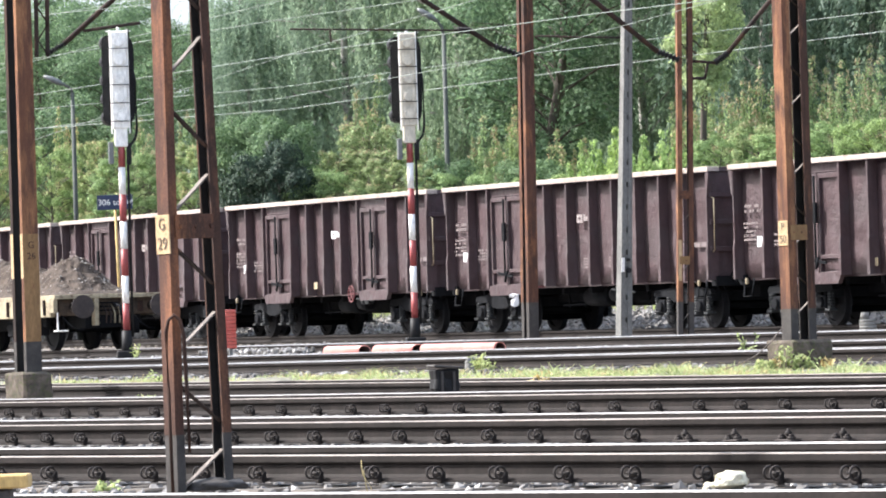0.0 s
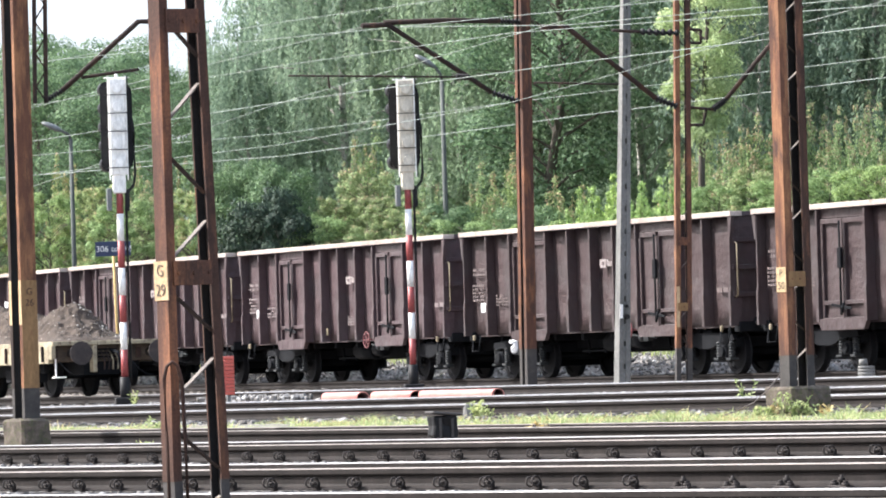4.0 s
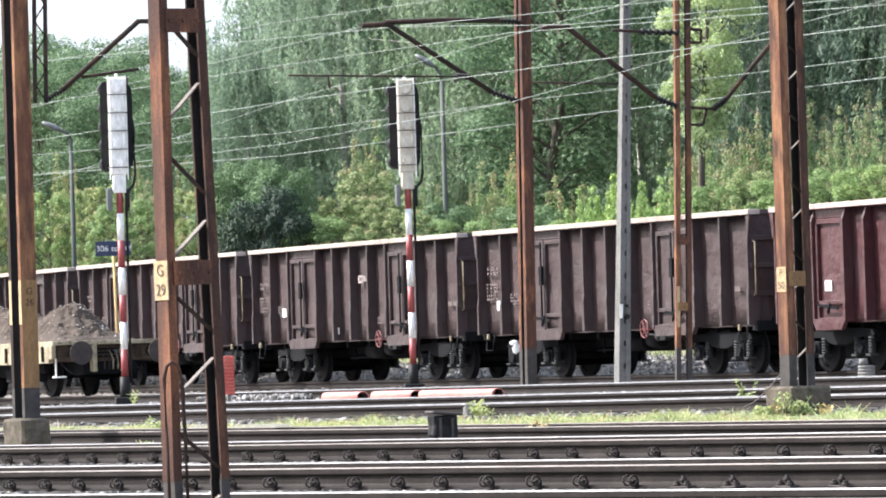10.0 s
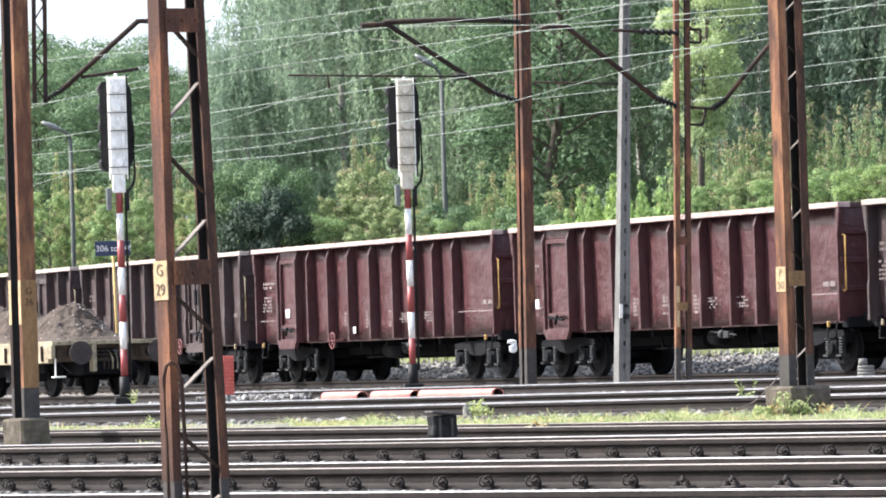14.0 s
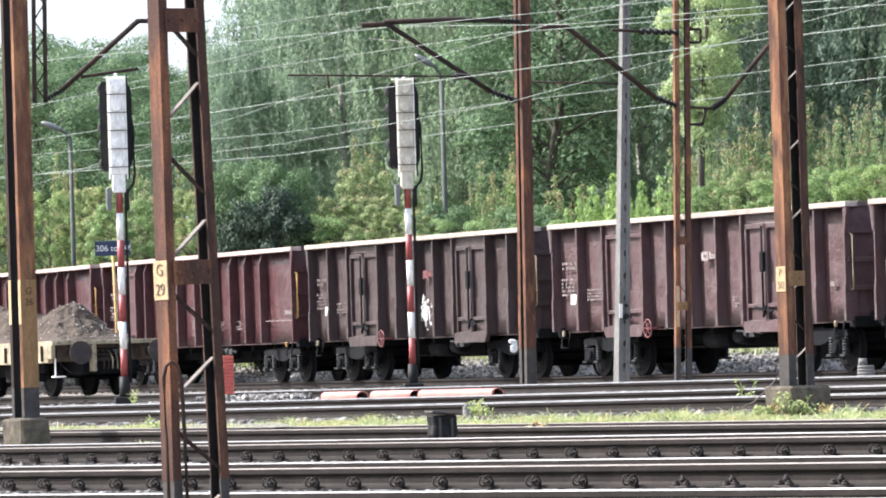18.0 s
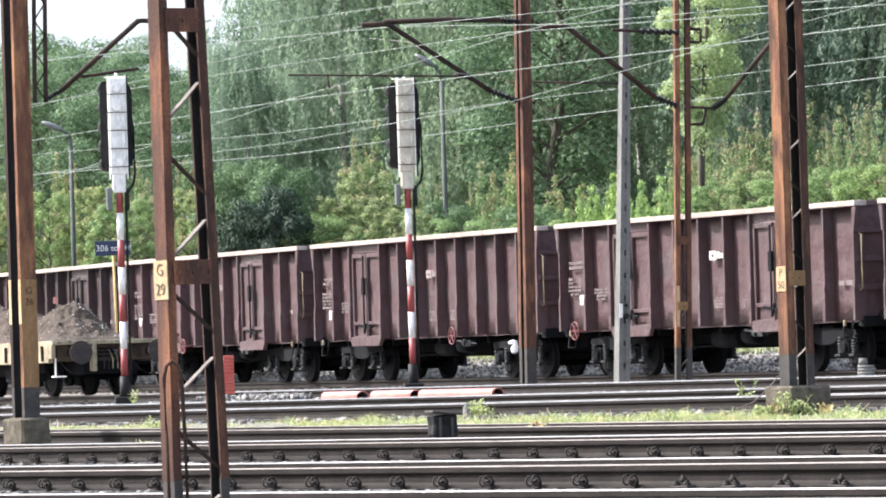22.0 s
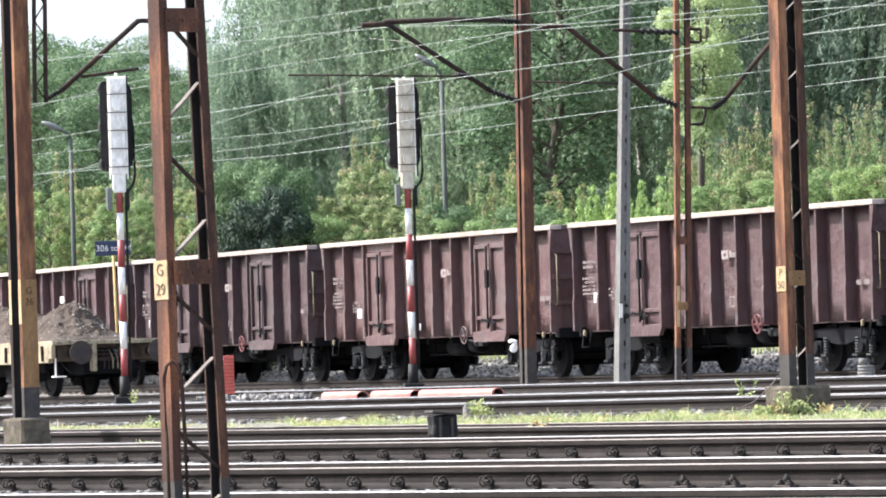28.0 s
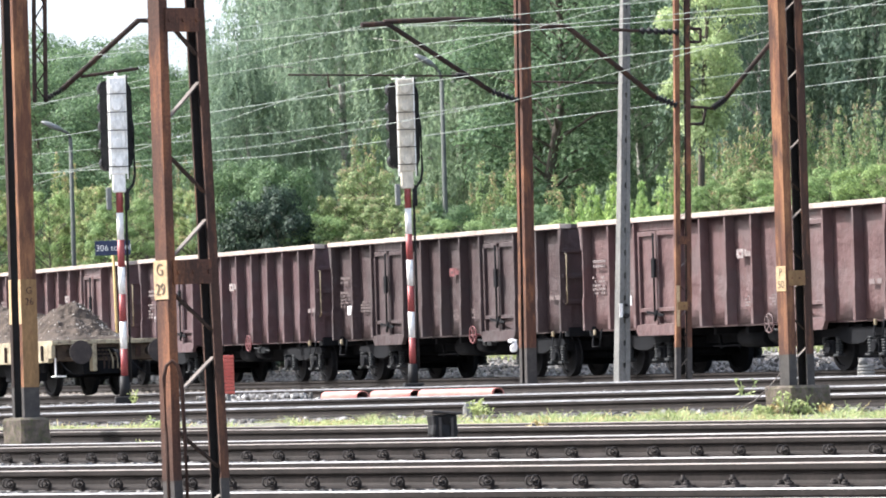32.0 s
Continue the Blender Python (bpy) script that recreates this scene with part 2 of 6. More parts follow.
# ---- ground ----
def ground_material():
    m, n, l, b = material("ballast_and_soil")
    big = noise_node(n, l, 0.25, 4, 0.6, (1, 1, 1), "Object")
    mid = noise_node(n, l, 2.0, 6, 0.7, (1, 1, 1), "Object")
    cells = n.new("ShaderNodeTexVoronoi")
    cells.inputs["Scale"].default_value = 16.0
    tc = n.new("ShaderNodeTexCoord")
    l.new(tc.outputs["Object"], cells.inputs["Vector"])
    stone = ramp(n, l, cells.outputs["Color"], [(0.0, (0.1, 0.09, 0.082)), (0.5, (0.195, 0.178, 0.166)), (1.0, (0.31, 0.287, 0.27))])
    soil = ramp(n, l, mid, [(0.3, (0.10, 0.08, 0.06)), (0.7, (0.24, 0.2, 0.15))])
    col = blend(n, l, ramp(n, l, big, [(0.45, (0, 0, 0)), (0.7, (0.6, 0.6, 0.6))]), stone, soil)
    at = n.new("ShaderNodeAttribute")
    at.attribute_name = "green"
    moss = ramp(n, l, mid, [(0.25, (0.07, 0.1, 0.025)), (0.75, (0.2, 0.22, 0.07))])
    col = blend(n, l, at.outputs["Fac"], col, moss)
    l.new(col, b.inputs["Base Color"])
    b.inputs["Roughness"].default_value = 0.95
    add_bump(n, l, b, cells.outputs["Distance"], 1.0, 0.05)
    return m


def spread(a, b, near, far, step):
    core = np.arange(near, far + step / 2, step)
    return np.concatenate([-np.geomspace(max(-a, 1), max(-near, 1) + step * 2, 9) if a < 0 else [], core, np.geomspace(far + step * 2, b, 9)])


def build_ground():
    xs, ys = spread(-2500, 2500, -60, 60, 0.8), spread(-2500, 3000, -10, 200, 0.7)
    gx, gy = np.meshgrid(xs, ys)
    z, d7, ds = ground_at(gx, gy)
    rough = np.array([noise.noise((float(a) * 0.6, float(b) * 0.6, 0)) for a, b in zip(gx.ravel(), gy.ravel())]).reshape(gx.shape)
    z = z + rough * 0.03
    verts = np.stack([gx, gy, z], -1).reshape(-1, 3)
    nx, ny = len(xs), len(ys)
    i = np.arange(nx * ny).reshape(ny, nx)
    faces = np.stack([i[:-1, :-1], i[:-1, 1:], i[1:, 1:], i[1:, :-1]], -1).reshape(-1, 4)
    ob = from_arrays("ground", verts.tolist(), faces.tolist(), ground_material())
    green = np.clip((d7 - 7.5) / 2.5, 0, 1)
    strip = np.clip(np.minimum(ds[4] - 1.9, -(ds[5] + 1.6)) / 0.8, 0, 1) * 0.4
    at = ob.data.attributes.new("green", "FLOAT", "POINT")
    at.data.foreach_set("value", np.maximum(green, strip).ravel())
    ob.data.shade_smooth()
    return tagged(ob, "grey track ballast with soil, grass and a wooded bank", "ground", kind="structure")


build_ground()

# ---- tracks ----
# half of a rail's section, foot to crown: (across, height below the crown)
HALF = [(0.0625, -0.149), (0.0625, -0.139), (0.02, -0.124), (0.0085, -0.108), (0.0085, -0.058), (0.03, -0.047), (0.0335, -0.04), (0.0335, -0.009), (0.027, -0.0015)]
SECTION = HALF + [(-y, z) for y, z in HALF[::-1]]
CROWN = [1 if (SECTION[i][1] > -0.01 and SECTION[(i + 1) % len(SECTION)][1] > -0.01) else 0 for i in range(len(SECTION))]


def rail_mesh(length, head):
    bm = bmesh.new()
    extrude(bm, SECTION, -length, length, mats=CROWN)
    me = bpy.data.meshes.new("rail")
    bm.to_mesh(me)
    bm.free()
    me.materials.append(RAIL_SIDE)
    me.materials.append(head)
    return me


def clip_mesh():
    """A sprung rail clip: two coils on a shoulder, beside the rail's foot, on a plate."""
    bm = bmesh.new()
    box(bm, -0.028, 0.022, -0.085, -0.05, -0.19, -0.125, 0.006)
    for x0, r, y in ((-0.036, 0.031, -0.105), (0.03, 0.032, -0.108)):
        n, k = 14, 5
        rings = []
        for i in range(n):
            u = 2 * math.pi * i / n
            c = Vector((x0, y + r * math.cos(u), -0.132 + r * math.sin(u)))
            d = Vector((0, math.cos(u), math.sin(u)))
            rings.append([bm.verts.new(c + d * (0.0062 * math.cos(2 * math.pi * j / k)) + Vector((1, 0, 0)) * (0.008 * math.sin(2 * math.pi * j / k))) for j in range(k)])
        for i in range(n):
            for j in range(k):
                f = bm.faces.new((rings[i][j], rings[(i + 1) % n][j], rings[(i + 1) % n][(j + 1) % k], rings[i][(j + 1) % k]))
                f.smooth = True
    tube(bm, (-0.03, -0.1, -0.135), (0.032, -0.1, -0.135), 0.01, n=6)
    me = bpy.data.meshes.new("rail_clip")
    bm.to_mesh(me)
    bm.free()
    me.materials.append(CLIP)
    return me


def sleeper_mesh():
    bm = bmesh.new()
    box(bm, -0.125, 0.125, -1.3, 1.3, -0.32, -0.17, 0.012)
    me = bpy.data.meshes.new("sleeper")
    bm.to_mesh(me)
    bm.free()
    me.materials.append(SLEEPER)
    return me


SLEEPER_MESH, CLIP_MESH = sleeper_mesh(), clip_mesh()
SHINY, DULL = rail_mesh(150, RAIL_HEAD), rail_mesh(150, RAIL_DULL)


def bolt_mesh():
    """An older fastening: a stud with its nut between two low spring washers."""
    bm = bmesh.new()
    box(bm, -0.09, 0.09, -0.13, -0.05, -0.185, -0.168, 0.004)
    tube(bm, (0.0, -0.09, -0.17), (0.0, -0.09, -0.105), 0.011, n=6)
    tube(bm, (0.0, -0.09, -0.145), (0.0, -0.09, -0.122), 0.022, n=6)
    for x in (-0.055, 0.05):
        tube(bm, (x, -0.1, -0.17), (x, -0.1, -0.15), 0.026, n=10)
        tube(bm, (x, -0.1, -0.15), (x, -0.1, -0.138), 0.016, n=6)
    me = bpy.data.meshes.new("rail_bolt")
    bm.to_mesh(me)
    bm.free()
    me.materials.append(CLIP)
    return me


BOLT_MESH = bolt_mesh()


def build_track(k, shift, near_s, far_s, clips, pitch=0.57, bolts_from=99.0):
    o, t, n, g = line_frame(k)
    a = -radians(LINES[k][1])
    m = Matrix.LocRotScale(o + n * (GAUGE / 2), Euler((0, -math.atan(g), a)), None)
    tr = thing("track", m, "straight railway track with rusty rails and polished heads", "railway track", "yard tracks", "structure")
    for side in (-1, 1):
        r = new("rail", DULL if k == 4 or (side < 0 and k < 5) else SHINY)
        r.parent, r.location = tr, (0, side * GAUGE / 2, 0)
    for i in range(int((far_s - near_s) / pitch)):
        x = near_s + shift + i * pitch + random.uniform(-0.012, 0.012)
        s = new("sleeper", SLEEPER_MESH)
        s.parent, s.location = tr, (x, 0, 0)
        s.rotation_euler = (0, 0, random.uniform(-0.01, 0.01))
        if clips:
            for side in (-1, 1):
                bolted = x > bolts_from and random.random() < 0.8
                c = new("rail_bolt" if bolted else "rail_clip", BOLT_MESH if bolted else CLIP_MESH)
                c.parent, c.location = tr, (x, side * GAUGE / 2, 0.035)
                c.rotation_euler = (0, random.uniform(-0.08, 0.08), random.uniform(-0.1, 0.1))
    return tr


build_track(0, 0.0, -6, 6, 1)
build_track(1, 0.508, -7, 7, 1, 0.588)
build_track(2, 0.401, -9, 9, 1, 0.54, 1.45)
build_track(3, 0.135, -12, 10, 1, 0.578)
build_track(4, 0.2, -12, 12, 0)
build_track(5, 0.2, -18, 16, 0)
build_track(6, 0.4, -20, 16, 0)
build_track(7, 0.2, -24, 18, 0)


def build_main_track():
    tr = thing("track", Matrix.Identity(4), "curved main track with rusty rails under the goods train", "railway track", "yard tracks", "structure")
    for side in (-1, 1):
        verts, faces = [], []
        k = len(SECTION)
        ss = np.arange(-330, 300, 3.0)
        for s in ss:
            for y, z in SECTION:
                verts.append(tuple(main_point(float(s), side * GAUGE / 2 + y, z)))
        for i in range(len(ss) - 1):
            for j in range(k):
                a, b = i * k + j, i * k + (j + 1) % k
                faces.append((a, a + k, b + k, b))
        from_arrays("rail", verts, faces, RAIL_SIDE, tr)
    s = -45.0
    while s < 32:
        x, y, z, a = main_line(s)
        o = new("sleeper", SLEEPER_MESH)
        o.parent, o.matrix_basis = tr, Matrix.LocRotScale((x, y, z), Euler((0, 0, -a)), None)
        s += 0.6


build_main_track()


# ---- goods train ----
def travelled(t):
    """Metres that the train has gone at t seconds."""
    return (((9.88341779e-06 * t - 8.51050044e-04) * t + 2.42431551e-02) * t + 6.670936) * t + 0.131776


def paint(name, dark, light, dust, rough=0.55, age=1.0):
    """Old wagon paint: blotches, faint run marks, chalky dust, rust specks, and soft dents."""
    m, n, l, b = material(name)
    broad = noise_node(n, l, 0.9, 5, 0.6)
    streak = noise_node(n, l, 2.6, 6, 0.65, (1.3, 1.3, 0.3))
    fine = noise_node(n, l, 26, 5, 0.75)
    mottle = noise_node(n, l, 5.0, 8, 0.72)
    col = ramp(n, l, broad, [(0.3, dark), (0.7, light)])
    col = blend(n, l, 1.0, col, ramp(n, l, mottle, [(0.3, (0.72, 0.7, 0.7)), (0.52, (1, 1, 1)), (0.72, (1.28, 1.28, 1.29))]), "MULTIPLY")
    col = blend(n, l, ramp(n, l, streak, [(0.5, (0, 0, 0)), (0.74, (0.6 * age,) * 3)]), col, dust)
    col = blend(n, l, ramp(n, l, fine, [(0.62, (0, 0, 0)), (0.75, (0.6, 0.6, 0.6))]), col, (dark[0] * 0.45, dark[1] * 0.4, dark[2] * 0.4))
    # bleached patches where the paint has gone chalky, and scrapes down to bright metal
    patch = noise_node(n, l, 1.1, 4, 0.45, (0.9, 0.9, 1.0))
    col = blend(n, l, ramp(n, l, patch, [(0.5, (0, 0, 0)), (0.6, (0.5 * age,) * 3)]), col, tuple(0.45 * c + 0.6 * sum(light) / 3 for c in light))
    scrape = noise_node(n, l, 9.0, 6, 0.8, (1, 1, 0.5))
    col = blend(n, l, ramp(n, l, scrape, [(0.66, (0, 0, 0)), (0.72, (0.55, 0.55, 0.55))]), col, tuple(c + 0.1 for c in dust))
    l.new(col, b.inputs["Base Color"])
    l.new(ramp(n, l, mottle, [(0.3, (rough - 0.1,) * 3), (0.7, (rough + 0.15,) * 3)]), b.inputs["Roughness"])
    add_bump(n, l, b, noise_node(n, l, 1.7, 4, 0.55), 0.7, 0.12)
    return m


PAINTS = {
    "brown": paint("brown_wagon_paint", (0.036, 0.0215, 0.0225), (0.053, 0.0325, 0.0335), (0.075, 0.054, 0.055)),
    "purple": paint("maroon_wagon_paint", (0.048, 0.028, 0.031), (0.07, 0.0415, 0.0455), (0.104, 0.08, 0.084)),
    "pink": paint("faded_maroon_wagon_paint", (0.082, 0.044, 0.044), (0.112, 0.062, 0.062), (0.15, 0.11, 0.108)),
    "rose": paint("reddish_maroon_wagon_paint", (0.062, 0.033, 0.0355), (0.09, 0.0495, 0.053), (0.128, 0.092, 0.095)),
    "red": paint("fresh_oxide_red_wagon_paint", (0.052, 0.0165, 0.019), (0.074, 0.0255, 0.029), (0.12, 0.08, 0.083), 0.4, 0.55),
}
RIM = surface("pale_worn_rim", (0.27, 0.215, 0.185), (0.47, 0.395, 0.35), 1.5, 30, 0.7, 0, 0.2, (1, 1, 1), (0.2, 0.13, 0.11), (0.56, 0.7))
RIM_RED = surface("pale_maroon_rim", (0.34, 0.23, 0.21), (0.54, 0.42, 0.39), 1.5, 30, 0.7, 0, 0.2, (1, 1, 1), (0.16, 0.07, 0.07), (0.56, 0.7))
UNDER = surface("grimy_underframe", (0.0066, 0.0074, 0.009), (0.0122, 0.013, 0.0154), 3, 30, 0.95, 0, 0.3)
INSIDE = surface("rusty_wagon_inside", (0.06, 0.03, 0.02), (0.14, 0.07, 0.045), 2, 30, 0.85)
CHALK = surface("chalky_lettering", (0.115, 0.088, 0.088), (0.21, 0.175, 0.17), 9, 50, 0.8)
DULL_CHALK = surface("grimy_lettering", (0.075, 0.055, 0.054), (0.14, 0.11, 0.105), 9, 50, 0.8)
FADED = surface("faded_white_mark", (0.16, 0.13, 0.125), (0.34, 0.3, 0.29), 9, 50, 0.8)
PLACARD = surface("white_placard", (0.58, 0.58, 0.58), (0.72, 0.72, 0.72), 3, 30, 0.6)
BRAKE_RED = surface("dull_red_paint", (0.11, 0.026, 0.03), (0.18, 0.05, 0.053), 5, 30, 0.6)
SPRING = surface("dusty_spring_steel", (0.012, 0.014, 0.016), (0.027, 0.031, 0.034), 6, 40, 0.8, 0, 0.3)
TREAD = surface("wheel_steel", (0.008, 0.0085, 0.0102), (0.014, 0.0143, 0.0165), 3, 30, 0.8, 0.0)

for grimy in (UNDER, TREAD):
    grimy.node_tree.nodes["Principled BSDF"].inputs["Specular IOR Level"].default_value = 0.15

TOP, SILL, HALF_W, GAP = 3.27, 1.0, 1.45, 1.03
WHEEL_R = 0.46


def wheelset_mesh():
    bm = bmesh.new()
    n = 28
    for side in (-1, 1):
        prof = [(0.0, 0.09), (0.09, 0.09), (0.1, 0.045), (0.36, 0.03), (0.375, 0.065), (WHEEL_R, 0.065), (WHEEL_R, -0.03), (WHEEL_R + 0.028, -0.045), (WHEEL_R + 0.028, -0.07), (0.375, -0.07), (0.36, -0.03), (0.1, -0.045), (0.0, -0.05)]
        rings = []
        for r, w in prof:
            y = side * (0.75 + w)
            rings.append([bm.verts.new((r * math.cos(2 * math.pi * i / n), y, r * math.sin(2 * math.pi * i / n))) for i in range(n)] if r > 0 else [bm.verts.new((0, y, 0))])
        for a, b in zip(rings, rings[1:]):
            for i in range(n):
                j = (i + 1) % n
                vs = [a[0], b[j], b[i]] if len(a) == 1 else ([a[i], a[j], b[0]] if len(b) == 1 else [a[i], a[j], b[j], b[i]])
                bm.faces.new(vs)
    tube(bm, (0, -0.75, 0), (0, 0.75, 0), 0.085, n=10)
    me = bpy.data.meshes.new("wheelset")
    bmesh.ops.recalc_face_normals(bm, faces=bm.faces)
    bm.to_mesh(me)
    bm.free()
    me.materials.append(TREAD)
    return me


WHEELSET = wheelset_mesh()


def build_bogie(parent, x):
    bg = new("bogie")
    bg.parent, bg.location = parent, (x, 0, 0)
    bm = bmesh.new()
    for side in (-1, 1):
        y0, y1 = sorted((side * 0.95, side * 1.07))
        # sideframe: a beam over the axle boxes that drops in the middle
        prof = [(-1.32, 0.7), (-1.25, 0.8), (-0.6, 0.84), (0.6, 0.84), (1.25, 0.8), (1.32, 0.7), (1.2, 0.66), (0.62, 0.66), (0.42, 0.56), (0.2, 0.52), (-0.2, 0.52), (-0.42, 0.56), (-0.62, 0.66), (-1.2, 0.66)]
        a = [bm.verts.new((px, y0, pz)) for px, pz in prof]
        b = [bm.verts.new((px, y1, pz)) for px, pz in prof]
        k = len(prof)
        bm.faces.new(a)
        bm.faces.new(b[::-1])
        for i in range(k):
            bm.faces.new((a[i], b[i], b[(i + 1) % k], a[(i + 1) % k]))
    box(bm, -0.22, 0.22, -1.0, 1.0, 0.5, 0.9, 0.02)
    box(bm, -0.42, 0.42, -0.72, 0.72, 0.24, 0.52, 0.02)
    box(bm, -1.28, -1.18, -1.0, 1.0, 0.55, 0.75)
    box(bm, 1.18, 1.28, -1.0, 1.0, 0.55, 0.75)
    bmesh.ops.recalc_face_normals(bm, faces=bm.faces)
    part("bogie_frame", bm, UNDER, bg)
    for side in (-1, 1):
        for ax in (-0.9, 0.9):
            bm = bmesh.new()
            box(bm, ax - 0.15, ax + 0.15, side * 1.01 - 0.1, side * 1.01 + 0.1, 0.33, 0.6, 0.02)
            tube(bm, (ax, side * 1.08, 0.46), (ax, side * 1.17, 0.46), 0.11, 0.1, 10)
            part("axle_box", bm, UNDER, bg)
            for sp in (-0.27, 0.27):
                bm = bmesh.new()
                rings = []
                for j in range(13):
                    rr, zz = (0.085 if j % 2 else 0.06), 0.33 + 0.33 * j / 12
                    rings.append([bm.verts.new((ax + sp + rr * math.cos(i * 0.7854), side * 1.04 + rr * math.sin(i * 0.7854), zz)) for i in range(8)])
                for p, q in zip(rings, rings[1:]):
                    for i in range(8):
                        bm.faces.new((p[i], p[(i + 1) % 8], q[(i + 1) % 8], q[i]))
                box(bm, ax + sp - 0.1, ax + sp + 0.1, side * 1.04 - 0.1, side * 1.04 + 0.1, 0.28, 0.33, 0.01)
                part("coil_spring", bm, SPRING, bg, "grimy coil spring")
    sets = []
    for ax in (-0.9, 0.9):
        w = new("wheelset", WHEELSET)
        w.parent, w.location = bg, (ax, 0, WHEEL_R)
        sets.append(w)
    return bg


def build_wagon(kind, colour):
    """An open bogie goods wagon. Its origin is on the rails at its middle; -y looks at the camera."""
    skin = PAINTS[colour]
    length = 15.74 - GAP if kind == "long" else 14.04 - GAP
    h = length / 2
    pivot = 5.5 if kind == "long" else 4.5
    wg = thing("goods_wagon", Matrix.Identity(4), LABELS[colour], "freight wagon", "wagons of the train")
    # posts along the side and the bays that have doors between
    if kind == "two_door":
        posts = [0, 1.25, 2.45, 4.3, 5.4, length / 2, length - 5.4, length - 4.3, length - 2.45, length - 1.25, length]
        doors = [2, 7]
    elif kind == "one_door":
        posts = [0, 1.2, 2.25, 4.1] + [4.1 + (length - 4.1) * i / 8 for i in range(1, 9)]
        doors = [2]
    else:
        posts = [0, 1.5, 2.7, 3.5, 4.8, 6.1, 7.45, 8.85, 10.15, 11.25, 12.4, length]
        doors = [1]
    for side in (-1, 1):
        xs = [p - h for p in posts] if side < 0 else [h - p for p in posts][::-1]
        dd = doors if side < 0 else [len(posts) - 2 - d for d in doors]
        y = side * HALF_W
        for i in range(len(xs) - 1):
            if i in dd:
                continue
            # each panel is dished and a little dented, from years of loading
            bm = bmesh.new()
            a, b = xs[i] + 0.02, xs[i + 1] - 0.02
            nu, nv = 5, 6
            grid = []
            for v in range(nv + 1):
                row = []
                for u in range(nu + 1):
                    fu, fv = u / nu, v / nv
                    out = -0.03 * math.sin(math.pi * fu) * (0.45 + 0.55 * math.sin(math.pi * min(fv * 1.1, 1))) + 0.02 * noise.noise((fu * 3 + i * 7 + ord(colour[1]), fv * 4, side * 3.0))
                    row.append(bm.verts.new((a + (b - a) * fu, y - side * 0.205 + side * out, SILL + (TOP - 0.1 - SILL) * fv)))
                grid.append(row)
            for v in range(nv):
                for u in range(nu):
                    q = (grid[v][u], grid[v][u + 1], grid[v + 1][u + 1], grid[v + 1][u])
                    bm.faces.new(q if side < 0 else q[::-1]).smooth = True
            r = bmesh.ops.extrude_face_region(bm, geom=list(bm.faces))
            for g in r["geom"]:
                if isinstance(g, bmesh.types.BMVert):
                    g.co.y -= side * 0.008
            part("side_panel", bm, skin, wg)
        for i, x in enumerate(xs):
            bm = bmesh.new()
            w = 0.04 if 0 < i < len(xs) - 1 else 0.03
            if i == 0:
                x += 0.05
            if i == len(xs) - 1:
                x -= 0.05
            # pressed post, broader below the knee
            y0, y1, yt = y - side * 0.23, y + side * 0.02, y
            levels = [(SILL - 0.03, w * 1.7, y1), (SILL + 0.6, w * 1.5, y1), (SILL + 0.74, w, yt), (TOP - 0.1, w * 0.9, yt)]
            if kind == "long":
                levels = [(SILL - 0.03, w * 1.3, yt), (SILL + 0.6, w * 1.3, yt), (TOP - 0.34, w, yt), (TOP - 0.1, w, yt - side * 0.09)]
            rings = [[bm.verts.new(p) for p in ((x - ww, y0, z), (x + ww, y0, z), (x + ww * 0.75, yy, z), (x - ww * 0.75, yy, z))] for z, ww, yy in levels]
            for p, q in zip(rings, rings[1:]):
                for j in range(4):
                    bm.faces.new((p[j], p[(j + 1) % 4], q[(j + 1) % 4], q[j]))
            bm.faces.new(rings[0])
            bm.faces.new(rings[-1])
            bmesh.ops.recalc_face_normals(bm, faces=bm.faces)
            part("post", bm, skin, wg)
        for i in dd:
            a, b = xs[i] + 0.08, xs[i + 1] - 0.08
            mid = (a + b) / 2
            for p, q in (((a, mid - 0.015), (mid + 0.015, b)) if kind != "long" else ((a, b),)):
                bm = bmesh.new()
                box(bm, p, q, *sorted((y - side * 0.2, y - side * 0.12)), SILL - 0.02, TOP - 0.3)
                # raised frame round each leaf
                for bx in ((p, p + 0.07, SILL - 0.02, TOP - 0.3), (q - 0.07, q, SILL - 0.02, TOP - 0.3), (p, q, TOP - 0.4, TOP - 0.3), (p, q, SILL + 0.3, SILL + 0.38), (p, q, SILL - 0.02, SILL + 0.05)):
                    box(bm, bx[0], bx[1], *sorted((y - side * 0.13, y - side * 0.05)), bx[2], bx[3], 0.008)
                part("door_leaf", bm, skin, wg)
            bm = bmesh.new()
            box(bm, a - 0.05, b + 0.05, *sorted((y - side * 0.2, y - side * 0.09)), TOP - 0.28, TOP - 0.1)
            dr = part("door_header", bm, skin, wg)
            bm = bmesh.new()
            yo = y + side * 0.02
            if kind != "long":
                tube(bm, (mid, yo, SILL + 0.1), (mid, yo, TOP - 0.35), 0.022, n=6)
            bar(bm, (mid - 0.35, yo, SILL + 0.3), (mid + 0.4, yo, SILL + 0.22), 0.03, 0.05)
            tube(bm, (mid + 0.1, yo, SILL + 0.33), (mid + 0.1, yo + side * 0.05, SILL + 0.13), 0.03, n=6)
            if kind != "long":
                box(bm, mid - 0.05, mid + 0.09, *sorted((yo - side * 0.02, yo + side * 0.04)), SILL + 1.0, SILL + 1.4, 0.01)
            part("door_bar", bm, UNDER, wg, "dark locking bar")
            bm = bmesh.new()
            # a plate hangs under each door, its lower corners cut off
            lo = [(a - 0.12, SILL + 0.03), (a + 0.03, SILL - 0.19), (b - 0.03, SILL - 0.19), (b + 0.12, SILL + 0.03)]
